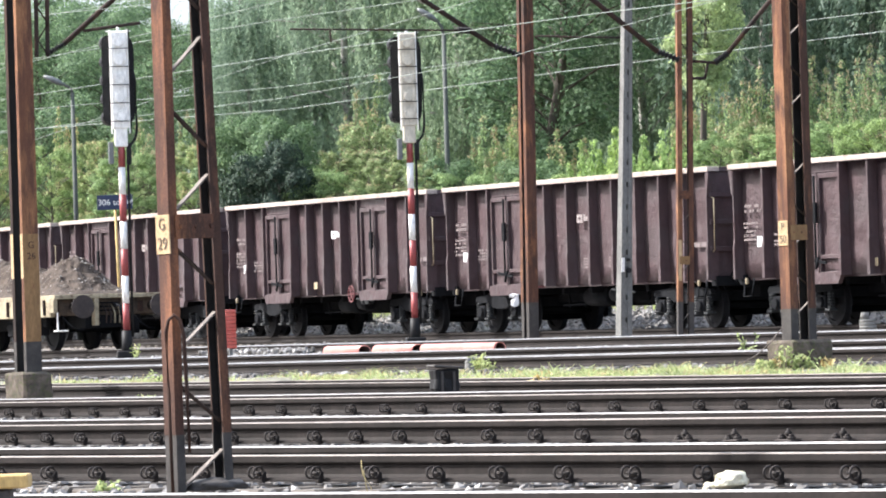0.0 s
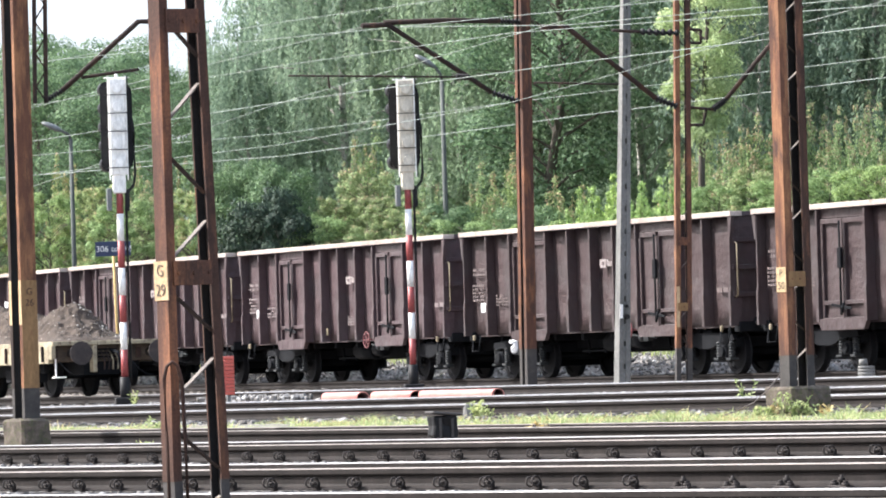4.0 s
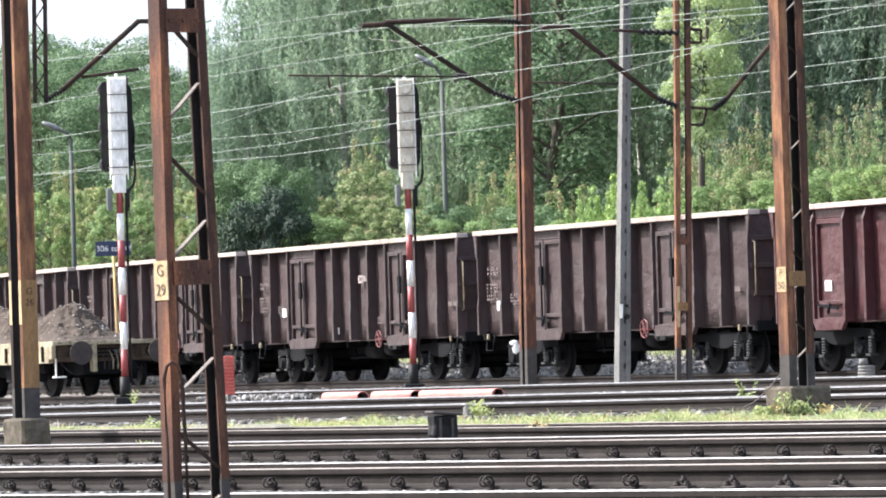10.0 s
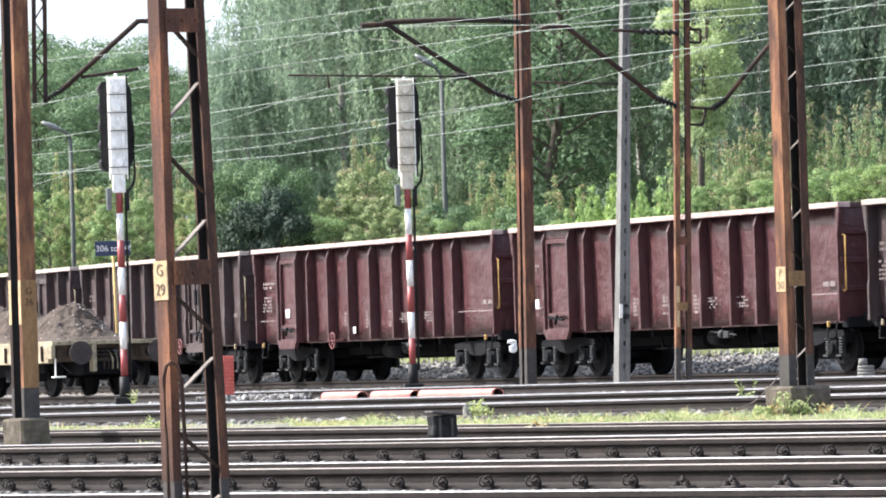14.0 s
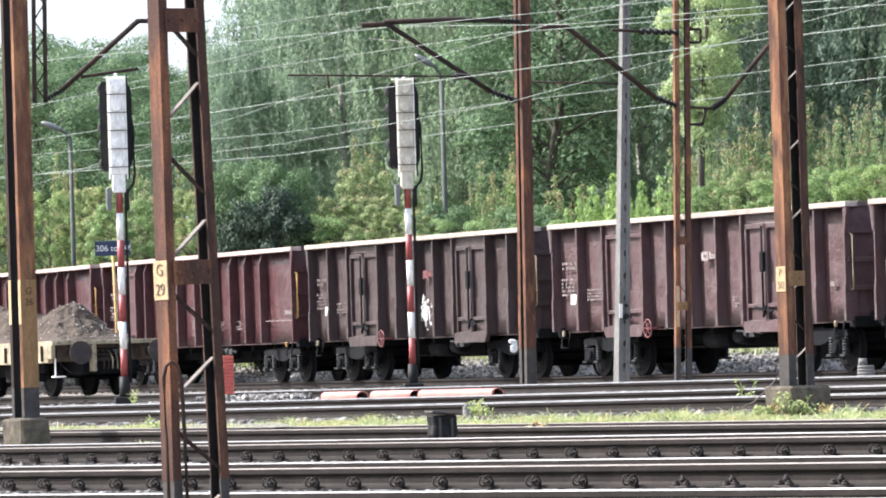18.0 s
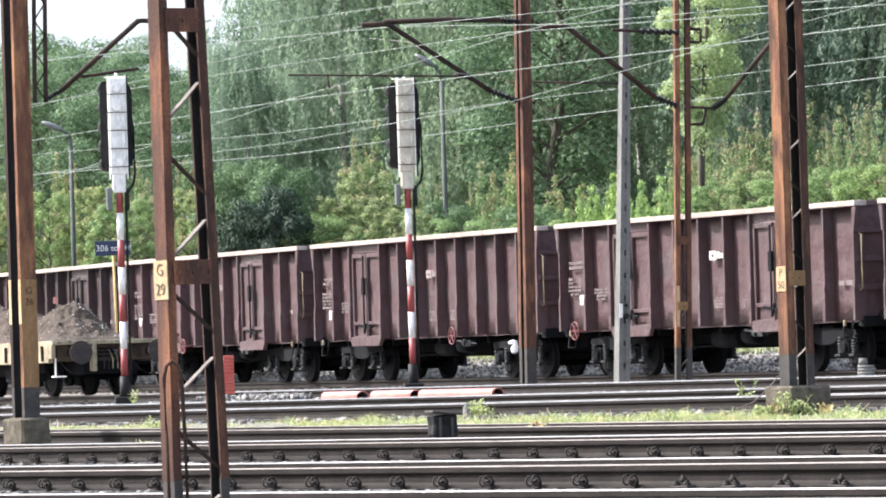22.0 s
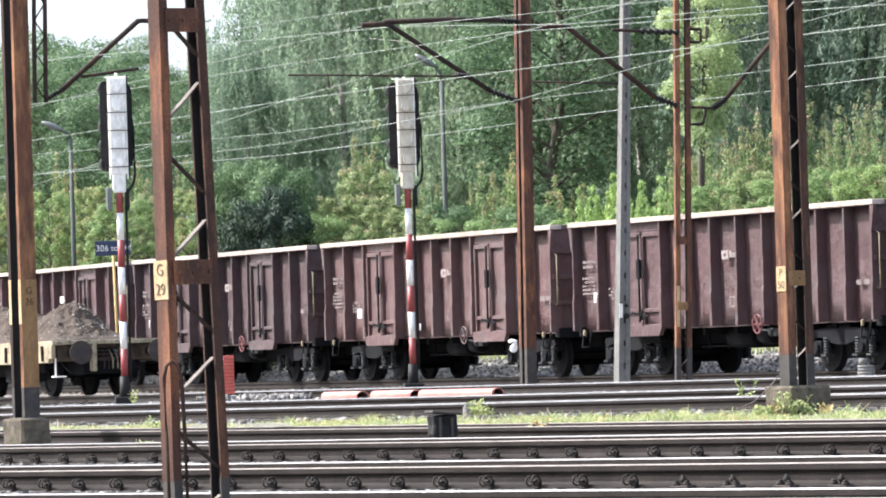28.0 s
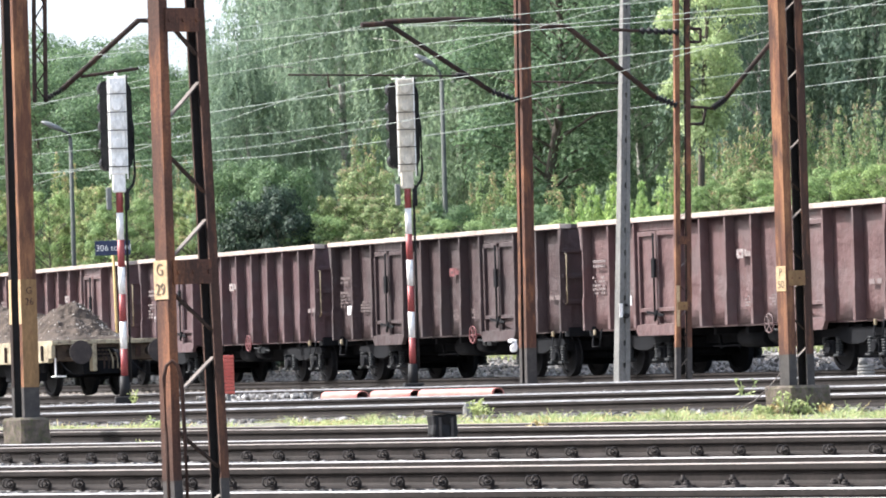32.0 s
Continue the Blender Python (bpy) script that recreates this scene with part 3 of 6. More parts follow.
            p = [bm.verts.new((px, y + side * 0.005, pz)) for px, pz in lo]
            q = [bm.verts.new((px, y - side * 0.09, pz)) for px, pz in lo]
            bm.faces.new(p)
            bm.faces.new(q[::-1])
            for j in range(4):
                bm.faces.new((p[j], q[j], q[(j + 1) % 4], p[(j + 1) % 4]))
            bmesh.ops.recalc_face_normals(bm, faces=bm.faces)
            part("door_sill", bm, skin, wg)
        bm = bmesh.new()
        box(bm, -h - 0.1, h + 0.1, *sorted((y - side * 0.24, y + side * 0.035)), TOP - 0.11, TOP, 0.012, 0)
        for f in bm.faces:
            f.material_index = 1 if f.calc_center_median().z > TOP - 0.03 or f.normal.z > -0.6 else 0
        part("top_rim", bm, [skin, RIM_RED if kind == "long" else RIM], wg, "pale worn top rim")
        for end in (-1, 1):
            # a gusset holds the overhanging end of the rim
            bm = bmesh.new()
            lo = [(end * (h - 0.05), TOP - 0.11), (end * (h + 0.1), TOP - 0.11), (end * (h + 0.08), TOP - 0.2), (end * h, TOP - 0.6), (end * (h - 0.05), TOP - 0.6)]
            p = [bm.verts.new((px, y + side * 0.012, pz)) for px, pz in lo]
            q = [bm.verts.new((px, y - side * 0.06, pz)) for px, pz in lo]
            bm.faces.new(p)
            bm.faces.new(q[::-1])
            for j in range(5):
                bm.faces.new((p[j], q[j], q[(j + 1) % 5], p[(j + 1) % 5]))
            bmesh.ops.recalc_face_normals(bm, faces=bm.faces)
            part("gusset", bm, skin, wg)
        bm = bmesh.new()
        box(bm, -h, h, *sorted((y - side * 0.33, y - side * 0.262)), SILL - 0.06, SILL + 0.07)
        part("side_sill", bm, skin, wg)
    for end in (-1, 1):
        x = end * h
        bm = bmesh.new()
        box(bm, *sorted((x - end * 0.08, x - end * 0.04)), -HALF_W + 0.08, HALF_W - 0.08, SILL, TOP - 0.05)
        part("end_panel", bm, skin, wg)
        for z in (SILL + 0.55, SILL + 1.1, SILL + 1.65):
            bm = bmesh.new()
            box(bm, *sorted((x - end * 0.05, x + end * 0.02)), -HALF_W + 0.05, HALF_W - 0.05, z, z + 0.1, 0.01)
            part("end_rib", bm, skin, wg)
        for yy in (-0.55, 0.55):
            bm = bmesh.new()
            box(bm, *sorted((x - end * 0.05, x + end * 0.05)), yy - 0.06, yy + 0.06, SILL - 0.1, TOP - 0.1, 0.01)
            part("end_post", bm, skin, wg)
        bm = bmesh.new()
        box(bm, *sorted((x - end * 0.12, x + end * 0.02)), -HALF_W, HALF_W, TOP - 0.1, TOP - 0.005, 0.01)
        part("end_rim", bm, [skin, RIM], wg)
        bm = bmesh.new()
        yy = -HALF_W + 0.1
        pipe(bm, [(x, yy, 1.55), (x + end * 0.09, yy, 1.58), (x + end * 0.09, yy, 2.62), (x, yy, 2.65)], 0.024 if kind == "long" else 0.017)
        part("grab_rail", bm, (GRAB_BRIGHT if kind == "long" else GRAB) if end > 0 else UNDER, wg, "yellowish grab rail")
        bm = bmesh.new()
        pipe(bm, [(x - end * 0.3, -1.35, 0.98), (x - end * 0.3, -1.4, 0.62), (x - end * 0.65, -1.4, 0.62), (x - end * 0.65, -1.35, 0.98)], 0.02)
        part("step", bm, UNDER, wg)
        bm = bmesh.new()
        box(bm, x - end * 0.5, x - end * 0.5 + 0.055, -HALF_W - 0.03, -HALF_W + 0.03, 0.86, 0.98, 0.015)
        part("rope_hook", bm, GRAB_BRIGHT if kind == "long" else GRAB, wg, "yellow painted hook")
        bm = bmesh.new()
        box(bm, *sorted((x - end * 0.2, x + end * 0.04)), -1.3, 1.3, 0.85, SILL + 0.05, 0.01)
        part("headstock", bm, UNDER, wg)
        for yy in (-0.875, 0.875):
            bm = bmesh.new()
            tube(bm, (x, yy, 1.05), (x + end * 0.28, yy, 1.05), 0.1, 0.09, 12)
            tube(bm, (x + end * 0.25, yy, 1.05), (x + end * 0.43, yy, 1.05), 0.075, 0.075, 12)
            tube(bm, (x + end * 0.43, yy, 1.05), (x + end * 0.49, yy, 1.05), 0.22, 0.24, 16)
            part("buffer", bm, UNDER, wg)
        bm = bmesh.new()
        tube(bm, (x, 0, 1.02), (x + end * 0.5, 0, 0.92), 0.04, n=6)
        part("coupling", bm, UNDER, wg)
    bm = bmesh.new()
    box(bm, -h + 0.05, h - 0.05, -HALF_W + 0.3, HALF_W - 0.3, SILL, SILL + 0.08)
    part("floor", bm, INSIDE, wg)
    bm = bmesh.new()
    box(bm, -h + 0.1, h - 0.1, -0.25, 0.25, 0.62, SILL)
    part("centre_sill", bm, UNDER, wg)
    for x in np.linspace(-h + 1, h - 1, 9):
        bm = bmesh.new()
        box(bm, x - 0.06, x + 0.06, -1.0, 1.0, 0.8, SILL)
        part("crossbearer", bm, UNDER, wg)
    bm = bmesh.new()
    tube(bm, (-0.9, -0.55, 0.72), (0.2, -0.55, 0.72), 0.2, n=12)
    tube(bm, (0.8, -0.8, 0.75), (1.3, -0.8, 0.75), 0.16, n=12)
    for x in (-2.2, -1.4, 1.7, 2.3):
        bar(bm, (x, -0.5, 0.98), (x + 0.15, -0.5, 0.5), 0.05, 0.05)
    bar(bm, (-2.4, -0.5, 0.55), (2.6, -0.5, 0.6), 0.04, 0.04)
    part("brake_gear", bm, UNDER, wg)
    # block added under the floor only to fill the gap with darkness
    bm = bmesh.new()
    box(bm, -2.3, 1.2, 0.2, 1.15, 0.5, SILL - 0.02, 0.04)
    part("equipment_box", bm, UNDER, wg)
    bm = bmesh.new()
    tube(bm, (1.9, -1.2, 0.8), (2.05, -1.2, 0.8), 0.09, 0.09, 10)
    box(bm, 2.05, 2.3, -1.25, -1.12, 0.72, 0.86, 0.01)
    bar(bm, (1.5, -1.22, 0.86), (2.6, -1.22, 0.78), 0.03, 0.03)
    part("brake_lever", bm, SPRING, wg, "dusty brake changeover lever")
    bm = bmesh.new()
    wx = 0.145 * length
    n, k, rr = 18, 6, 0.185
    rings = []
    for i in range(n):
        u = 2 * math.pi * i / n
        d = Vector((math.cos(u), 0, math.sin(u)))
        rings.append([bm.verts.new(Vector((wx, -HALF_W - 0.06, SILL - 0.03)) + d * (rr + 0.017 * math.cos(2 * math.pi * j / k)) + Vector((0, 0.017 * math.sin(2 * math.pi * j / k), 0))) for j in range(k)])
    for i in range(n):
        for j in range(k):
            bm.faces.new((rings[i][j], rings[(i + 1) % n][j], rings[(i + 1) % n][(j + 1) % k], rings[i][(j + 1) % k])).smooth = True
    for u in range(3):
        d = Vector((math.cos(u * math.pi / 3), 0, math.sin(u * math.pi / 3))) * rr
        c = Vector((wx, -HALF_W - 0.06, SILL - 0.03))
        tube(bm, c - d, c + d, 0.014, n=5)
    tube(bm, (wx, -HALF_W - 0.06, SILL - 0.03), (wx, -1.0, SILL - 0.03), 0.025, n=6)
    part("brake_wheel", bm, BRAKE_RED if colour in ("brown", "red", "purple", "rose") else PAINTS["pink"], wg, "spoked handbrake wheel")
    for x in (-pivot, pivot):
        build_bogie(wg, x)
    return wg, length


GRAB_BRIGHT = surface("orange_yellow_paint", (0.4, 0.24, 0.07), (0.54, 0.34, 0.12), 5, 30, 0.6)
GRAB = surface("yellowish_paint", (0.28, 0.22, 0.13), (0.42, 0.35, 0.24), 5, 30, 0.6)


def add_marks(wg, length, kind, colour, seed):
    """Lettering too worn to read, as bars, and a small white placard, on the panels of one wagon."""
    rng = random.Random(seed)
    h, y = length / 2, -HALF_W + 0.155
    chalk = DULL_CHALK if colour == "brown" else CHALK

    def block(x, z, rows, cols, w, hgt, name="lettering"):
        bm = bmesh.new()
        for r in range(rows):
            for c in range(cols):
                if rng.random() < 0.18:
                    continue
                x0 = x + c * w * 2.0
                z0 = z - r * hgt * 1.35
                box(bm, x0, x0 + w * rng.uniform(1.2, 1.8), y - 0.02, y - 0.012, z0 - hgt * 0.8, z0)
        if len(bm.faces):
            tagged(part(name, bm, chalk, wg, "worn chalky white lettering"), kind="stuff")
        else:
            bm.free()

    def plate(x, z, w, hgt, mat, name, label):
        bm = bmesh.new()
        box(bm, x, x + w, y - 0.06, y - 0.045, z, z + hgt, 0.004)
        part(name, bm, mat, wg, label)

    x = -h + 0.22
    block(x + 0.05, 2.45, 2, 8, 0.05, 0.075)
    block(x, 2.1, 5, 6, 0.05, 0.06)
    block(-h + 1.45, 1.85, 4, 7, 0.05, 0.05)
    plate(x + rng.choice((0.5, 0.6, 1.6)), 1.5 + rng.uniform(-0.05, 0.1), 0.27, 0.21, PLACARD, "placard", "small white paper placard")
    # the owner's mark in the middle: a white square with a dark core, and a short word as a bar
    if rng.random() < 0.85:
        x = {"two_door": 0.3, "one_door": 0.14, "long": 0.5}[kind]
        z = 2.3
        bm = bmesh.new()
        box(bm, x, x + 0.28, y - 0.05, y - 0.04, z, z + 0.18, mat=0)
        box(bm, x + 0.09, x + 0.2, y - 0.056, y - 0.046, z + 0.06, z + 0.12, mat=1)
        for k in range(4):
            box(bm, x + 0.33 + k * 0.1, x + 0.41 + k * 0.1, y - 0.05, y - 0.04, z + 0.03, z + 0.03 + (0.14 if k == 0 else 0.1), mat=0)
        part("owner_mark", bm, [BRAKE_RED if seed in (12, 19) else PLACARD if kind == "long" or seed % 4 == 3 else FADED, PAINTS[colour]], wg, "small white square mark with a short bar")
    for xx in (0.35, 1.55, 3.0):
        if rng.random() < 0.7:
            block(xx + rng.uniform(-0.2, 0.2), 1.55, 4, 5, 0.05, 0.045)
    if rng.random() < 0.6:
        plate(-1.2 + rng.uniform(-0.3, 0.3), 1.12, 0.22, 0.16, rng.choice((PLACARD, GRAB)), "label_plate", "small painted label")
    block(h - 0.9, 1.75, 1, 2, 0.15, 0.12)
    if kind == "long":
        for xx in (-1.8, -0.45, 0.95):
            block(xx, 1.62, 5, 3, 0.09, 0.06)
        for xa, xb in ((-h + 0.1, -h + 1.4), (h - 2.2, h - 0.1)):
            bm = bmesh.new()
            box(bm, xa, xb, y - 0.06, y - 0.05, 1.5, 1.515)
            part("painted_line", bm, FADED, wg, "thin white painted line")


LABELS = {"brown": "dirty dark brown open goods wagon with ribbed steel sides", "purple": "weathered maroon open goods wagon with ribbed steel sides",
          "pink": "faded reddish open goods wagon with ribbed steel sides", "rose": "reddish maroon open goods wagon with ribbed steel sides", "red": "freshly painted oxide red long open goods wagon"}

# first corner of each wagon at the start, its kind and its paint
TRAIN = [(-54.8, "two_door", "brown"), (-40.76, "two_door", "purple"), (-26.72, "two_door", "purple"), (-12.68, "two_door", "purple"), (1.36, "one_door", "purple"), (15.4, "two_door", "purple"),
         (29.44, "two_door", "brown"), (43.48, "two_door", "brown"), (57.52, "two_door", "brown"), (71.56, "two_door", "brown"),
         (85.6, "long", "red"), (101.34, "long", "red"),
         (117.08, "two_door", "brown"), (131.12, "two_door", "rose"), (145.16, "one_door", "rose"), (159.2, "two_door", "rose"),
         (173.24, "two_door", "purple"), (187.28, "two_door", "pink"), (201.32, "one_door", "rose"), (215.36, "two_door", "brown"),
         (229.4, "two_door", "pink"), (243.44, "two_door", "purple")]
WAGONS = []
MODELS = {}
for c, kind, colour in TRAIN:
    if (kind, colour) not in MODELS:
        MODELS[kind, colour] = build_wagon(kind, colour)
        wg, length = MODELS[kind, colour]
    else:
        wg0, length = MODELS[kind, colour]
        wg = copy_thing(wg0, Matrix.Identity(4))
    WAGONS.append((wg, c, length))
    if len(WAGONS) - 1 in (4, 10, 12, 13, 15):
        # wagons that run the other way round have the handbrake on the other half
        for ob in wg.children:
            if ob.name.startswith("brake_wheel"):
                ob.location.x -= 0.29 * length
for i, ((wg, c, length), (_, kind, colour)) in enumerate(zip(WAGONS, TRAIN)):
    add_marks(wg, length, kind, colour, i)
# a splash of white paint on one of the brown wagons
bm = bmesh.new()
rng = random.Random(5)
for k in range(190):
    u, d = rng.choice((0.3, 1.2, 1.9, 2.8, 3.9, 4.7, 5.6)) + rng.gauss(0, 0.16), abs(rng.gauss(0, 0.5))
    px, pz = 0.42 * d * math.cos(u) + rng.gauss(0, 0.05), 0.36 * d * math.sin(u) + rng.gauss(0, 0.04)
    r = rng.uniform(0.008, 0.036)
    ring = [bm.verts.new((px + r * math.cos(j * 1.0472) * rng.uniform(0.6, 1.2), -HALF_W + 0.145 - k * 0.0002, pz + 1.5 * r * math.sin(j * 1.0472))) for j in range(6)]
    bm.faces.new(ring)
splash = tagged(part("paint_splash", bm, PLACARD, WAGONS[12][0], "splash of white paint"), kind="stuff")
splash.location = (0.35, 0, 1.55)


def wagon_pose(c, length, t):
    s = c + length / 2 - travelled(t)
    a, b = main_point(s - 4.5), main_point(s + 4.5)
    d = b - a
    return Matrix.LocRotScale((a + b) / 2, Euler((0, -math.asin(d.z / d.length), math.atan2(d.y, d.x))), None)


def ground_z(x, y):
    return float(ground_at(x, y)[0])


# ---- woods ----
# the "far" leaves are a paled birch green, with distance haze put into the colour
LEAF = {"birch": leafy("birch_leaves", (0.145, 0.205, 0.145), (0.235, 0.315, 0.215), 0.52), "far": leafy("hazed_birch_leaves", (0.21, 0.275, 0.21), (0.3, 0.38, 0.29), 0.52),
        "fresh": leafy("fresh_leaves", (0.115, 0.19, 0.078), (0.28, 0.38, 0.165), 0.48), "pale": leafy("pale_young_leaves", (0.13, 0.19, 0.09), (0.3, 0.375, 0.18), 0.48), "blush": leafy("reddish_new_leaves", (0.25, 0.23, 0.14), (0.41, 0.33, 0.21), 0.5),
        # "shade" is a near-black leaf colour for the elder's shaded side
        "dark": leafy("dark_leaves", (0.06, 0.11, 0.055), (0.15, 0.23, 0.11), 0.3), "shade": leafy("elder_shade_leaves", (0.014, 0.028, 0.022), (0.042, 0.07, 0.046), 0.08),
        "spire": leafy("spire_leaves", (0.105, 0.175, 0.078), (0.27, 0.36, 0.165), 0.48), "oak": leafy("oak_leaves", (0.055, 0.1, 0.058), (0.16, 0.245, 0.13), 0.36),
        "deep": leafy("deep_green_birch_leaves", (0.066, 0.108, 0.078), (0.135, 0.195, 0.135), 0.4),
        "lime": leafy("lime_leaves", (0.28, 0.36, 0.17), (0.48, 0.56, 0.3), 0.58), "bright": leafy("bright_hazel_leaves", (0.15, 0.24, 0.085), (0.33, 0.45, 0.17), 0.5)}
BARK = surface("birch_bark", (0.2, 0.19, 0.17), (0.5, 0.48, 0.44), 4, 30, 0.9, 0, 0.4, (1, 1, 1), (0.05, 0.045, 0.04), (0.52, 0.6))
BARK_DARK = surface("dark_bark", (0.05, 0.04, 0.03), (0.12, 0.1, 0.08), 5, 30, 0.9, 0, 0.5, (1, 1, 0.2))


def crown_mesh(cen, face, along, size, slim, mats, index, parent, rng):
    """Leaves as small blades: centre, facing, the way they point, and their size."""
    n = len(cen)
    face = face / (np.linalg.norm(face, axis=1)[:, None] + 1e-6)
    u = along - (along * face).sum(1)[:, None] * face
    u /= np.linalg.norm(u, axis=1)[:, None] + 1e-6
    w = np.cross(face, u)
    s = size * rng.uniform(0.6, 1.35, n)[:, None]
    verts = np.stack([cen + u * s, cen - u * s * 0.6 + w * s * slim, cen - u * s * 0.6 - w * s * slim], 1).reshape(-1, 3)
    ob = from_arrays("crown", verts.tolist(), np.arange(n * 3).reshape(n, 3).tolist(), mats, parent)
    if index is not None:
        ob.data.polygons.foreach_set("material_index", index.astype(np.int32))
    return ob


def trunk_and_limbs(tr, height, reach, limbs, crown_from, bark, rng, upright=0.5):
    """A bent tapering trunk with limbs; gives the limbs' roots and tips."""
    bm = bmesh.new()
    base = 0.011 * height + 0.03
    pts = [Vector((0, 0, -0.3))]
    for i in range(1, 7):
        pts.append(Vector((rng.normal(0, 0.012 * height), rng.normal(0, 0.012 * height), height * 0.93 * i / 6)))
    for i in range(6):
        tube(bm, pts[i], pts[i + 1], base * (1 - i / 6.5), base * (1 - (i + 1) / 6.5), 6, caps=False)
    out = []
    for i in range(limbs):
        g = (i + rng.uniform(0, 1)) / limbs
        f = crown_from + (0.97 - crown_from) * g
        k = min(int(f * 6), 5)
        a = pts[k].lerp(pts[k + 1], f * 6 - k)
        ang = i * 2.4 + rng.uniform(-0.5, 0.5)
        r = reach * (math.sin(math.pi * min(1, (1 - g) * 0.85 + 0.13)) ** 0.7) * rng.uniform(0.5, 1.1)
        b = a + Vector((math.cos(ang) * r, math.sin(ang) * r, r * rng.uniform(0.5, 1.3) * upright))
        b.z = min(b.z, height * 0.98)
        mid = a.lerp(b, 0.5) + Vector((0, 0, r * 0.12))
        tube(bm, a, mid, base * 0.3 * (1.1 - f), base * 0.18 * (1.1 - f) + 0.006, 4, caps=False)
        tube(bm, mid, b, base * 0.18 * (1.1 - f) + 0.006, 0.006, 4, caps=False)
        out.append((np.array(a), np.array(mid), np.array(b)))
    part("trunk", bm, bark, tr)
    return out


def birch_template(name, height, reach, leaves, leaf, mat, seed, label):
    """A birch: every limb ends in a lobe of twigs that hang straight down."""
    rng = np.random.default_rng(seed)
    tr = thing(name, Matrix.Identity(4), label, "tree", "trees of the wood")
    limbs = trunk_and_limbs(tr, height, reach, 34, 0.16, BARK, rng, 0.6)
    cen, face = [], []
    lobes = [(b, 1.0) for a, m, b in limbs] + [(m, 0.8) for a, m, b in limbs]
    per = leaves // len(lobes)
    for c, f in lobes:
        strands = 15
        k = per // strands
        off = rng.normal(0, 1, (strands, 3)) * (0.42, 0.42, 0.22) * f
        length = rng.uniform(0.5, 2.1, strands) * f
        sway = rng.normal(0, 0.1, (strands, 2)) + rng.normal(0, 0.08, 2)
        t = rng.uniform(0, 1, (strands, k)) ** 0.85
        p = np.empty((strands, k, 3))
        p[:, :, :2] = c[:2] + off[:, None, :2] * (1 + 0.35 * t[:, :, None]) + sway[:, None] * (t * length[:, None])[:, :, None]
        p[:, :, 2] = c[2] + off[:, 2:3] - t * length[:, None] + 0.25 * np.exp(-8 * t)
        p += rng.normal(0, 0.045, p.shape)
        d = np.repeat((off * (2.0, 2.0, 0.6))[:, None], k, 1) + rng.normal(0, 0.3, p.shape) + (0, 0, 0.3)
        cen.append(p.reshape(-1, 3))
        face.append(d.reshape(-1, 3))
    cen, face = np.concatenate(cen), np.concatenate(face)
    on = cen[:, 2] > 0.2
    cen, face = cen[on], face[on]
    along = rng.normal(0, 0.45, cen.shape) + (0, 0, -1)
    crown_mesh(cen, face, along, leaf, 0.36, mat, None, tr, rng)
    return tr


def lobed_template(name, height, reach, lobes, leaves, leaf, mat, bark, seed, label, category="tree", crown_from=0.25, round_by=0.36, group="trees of the wood", tips=0.0):
    """A broadleaf crown: rounded lobes of leaves at the limbs' ends, with dark gaps between them."""
    rng = np.random.default_rng(seed)
    tr = thing(name, Matrix.Identity(4), label, category, group)
    limbs = trunk_and_limbs(tr, height, reach, lobes, crown_from, bark, rng, 0.5)
    cen, face, index = [], [], []
    k = leaves // lobes
    for a, m, b in limbs:
        r = reach * round_by * rng.uniform(0.6, 1.1)
        d = rng.normal(0, 1, (k, 3))
        d[:, 2] = np.where(rng.random(k) < 0.7, np.abs(d[:, 2]), d[:, 2])
        d /= np.linalg.norm(d, axis=1)[:, None]
        lump = np.array([1 + 0.35 * noise.noise(Vector(v) * 2.4 + Vector(b)) for v in d])
        rad = (r * lump * (1 - 0.5 * rng.random(k) ** 2.2))[:, None]
        cen.append(b + d * rad * (1, 1, 0.78) + rng.normal(0, 0.03, (k, 3)))
        face.append(d + rng.normal(0, 0.38, (k, 3)) + (0, 0, 0.25))
        index.append((d[:, 2] > 0.45) & (rng.random(k) < tips * rng.uniform(0, 2)))
    cen, face, index = np.concatenate(cen), np.concatenate(face), np.concatenate(index)
    on = cen[:, 2] > 0.1
    cen, face, index = cen[on], face[on], index[on]
    crown_mesh(cen, face, rng.normal(0, 1, cen.shape), leaf, 0.55, mat, index if tips else None, tr, rng)
    return tr


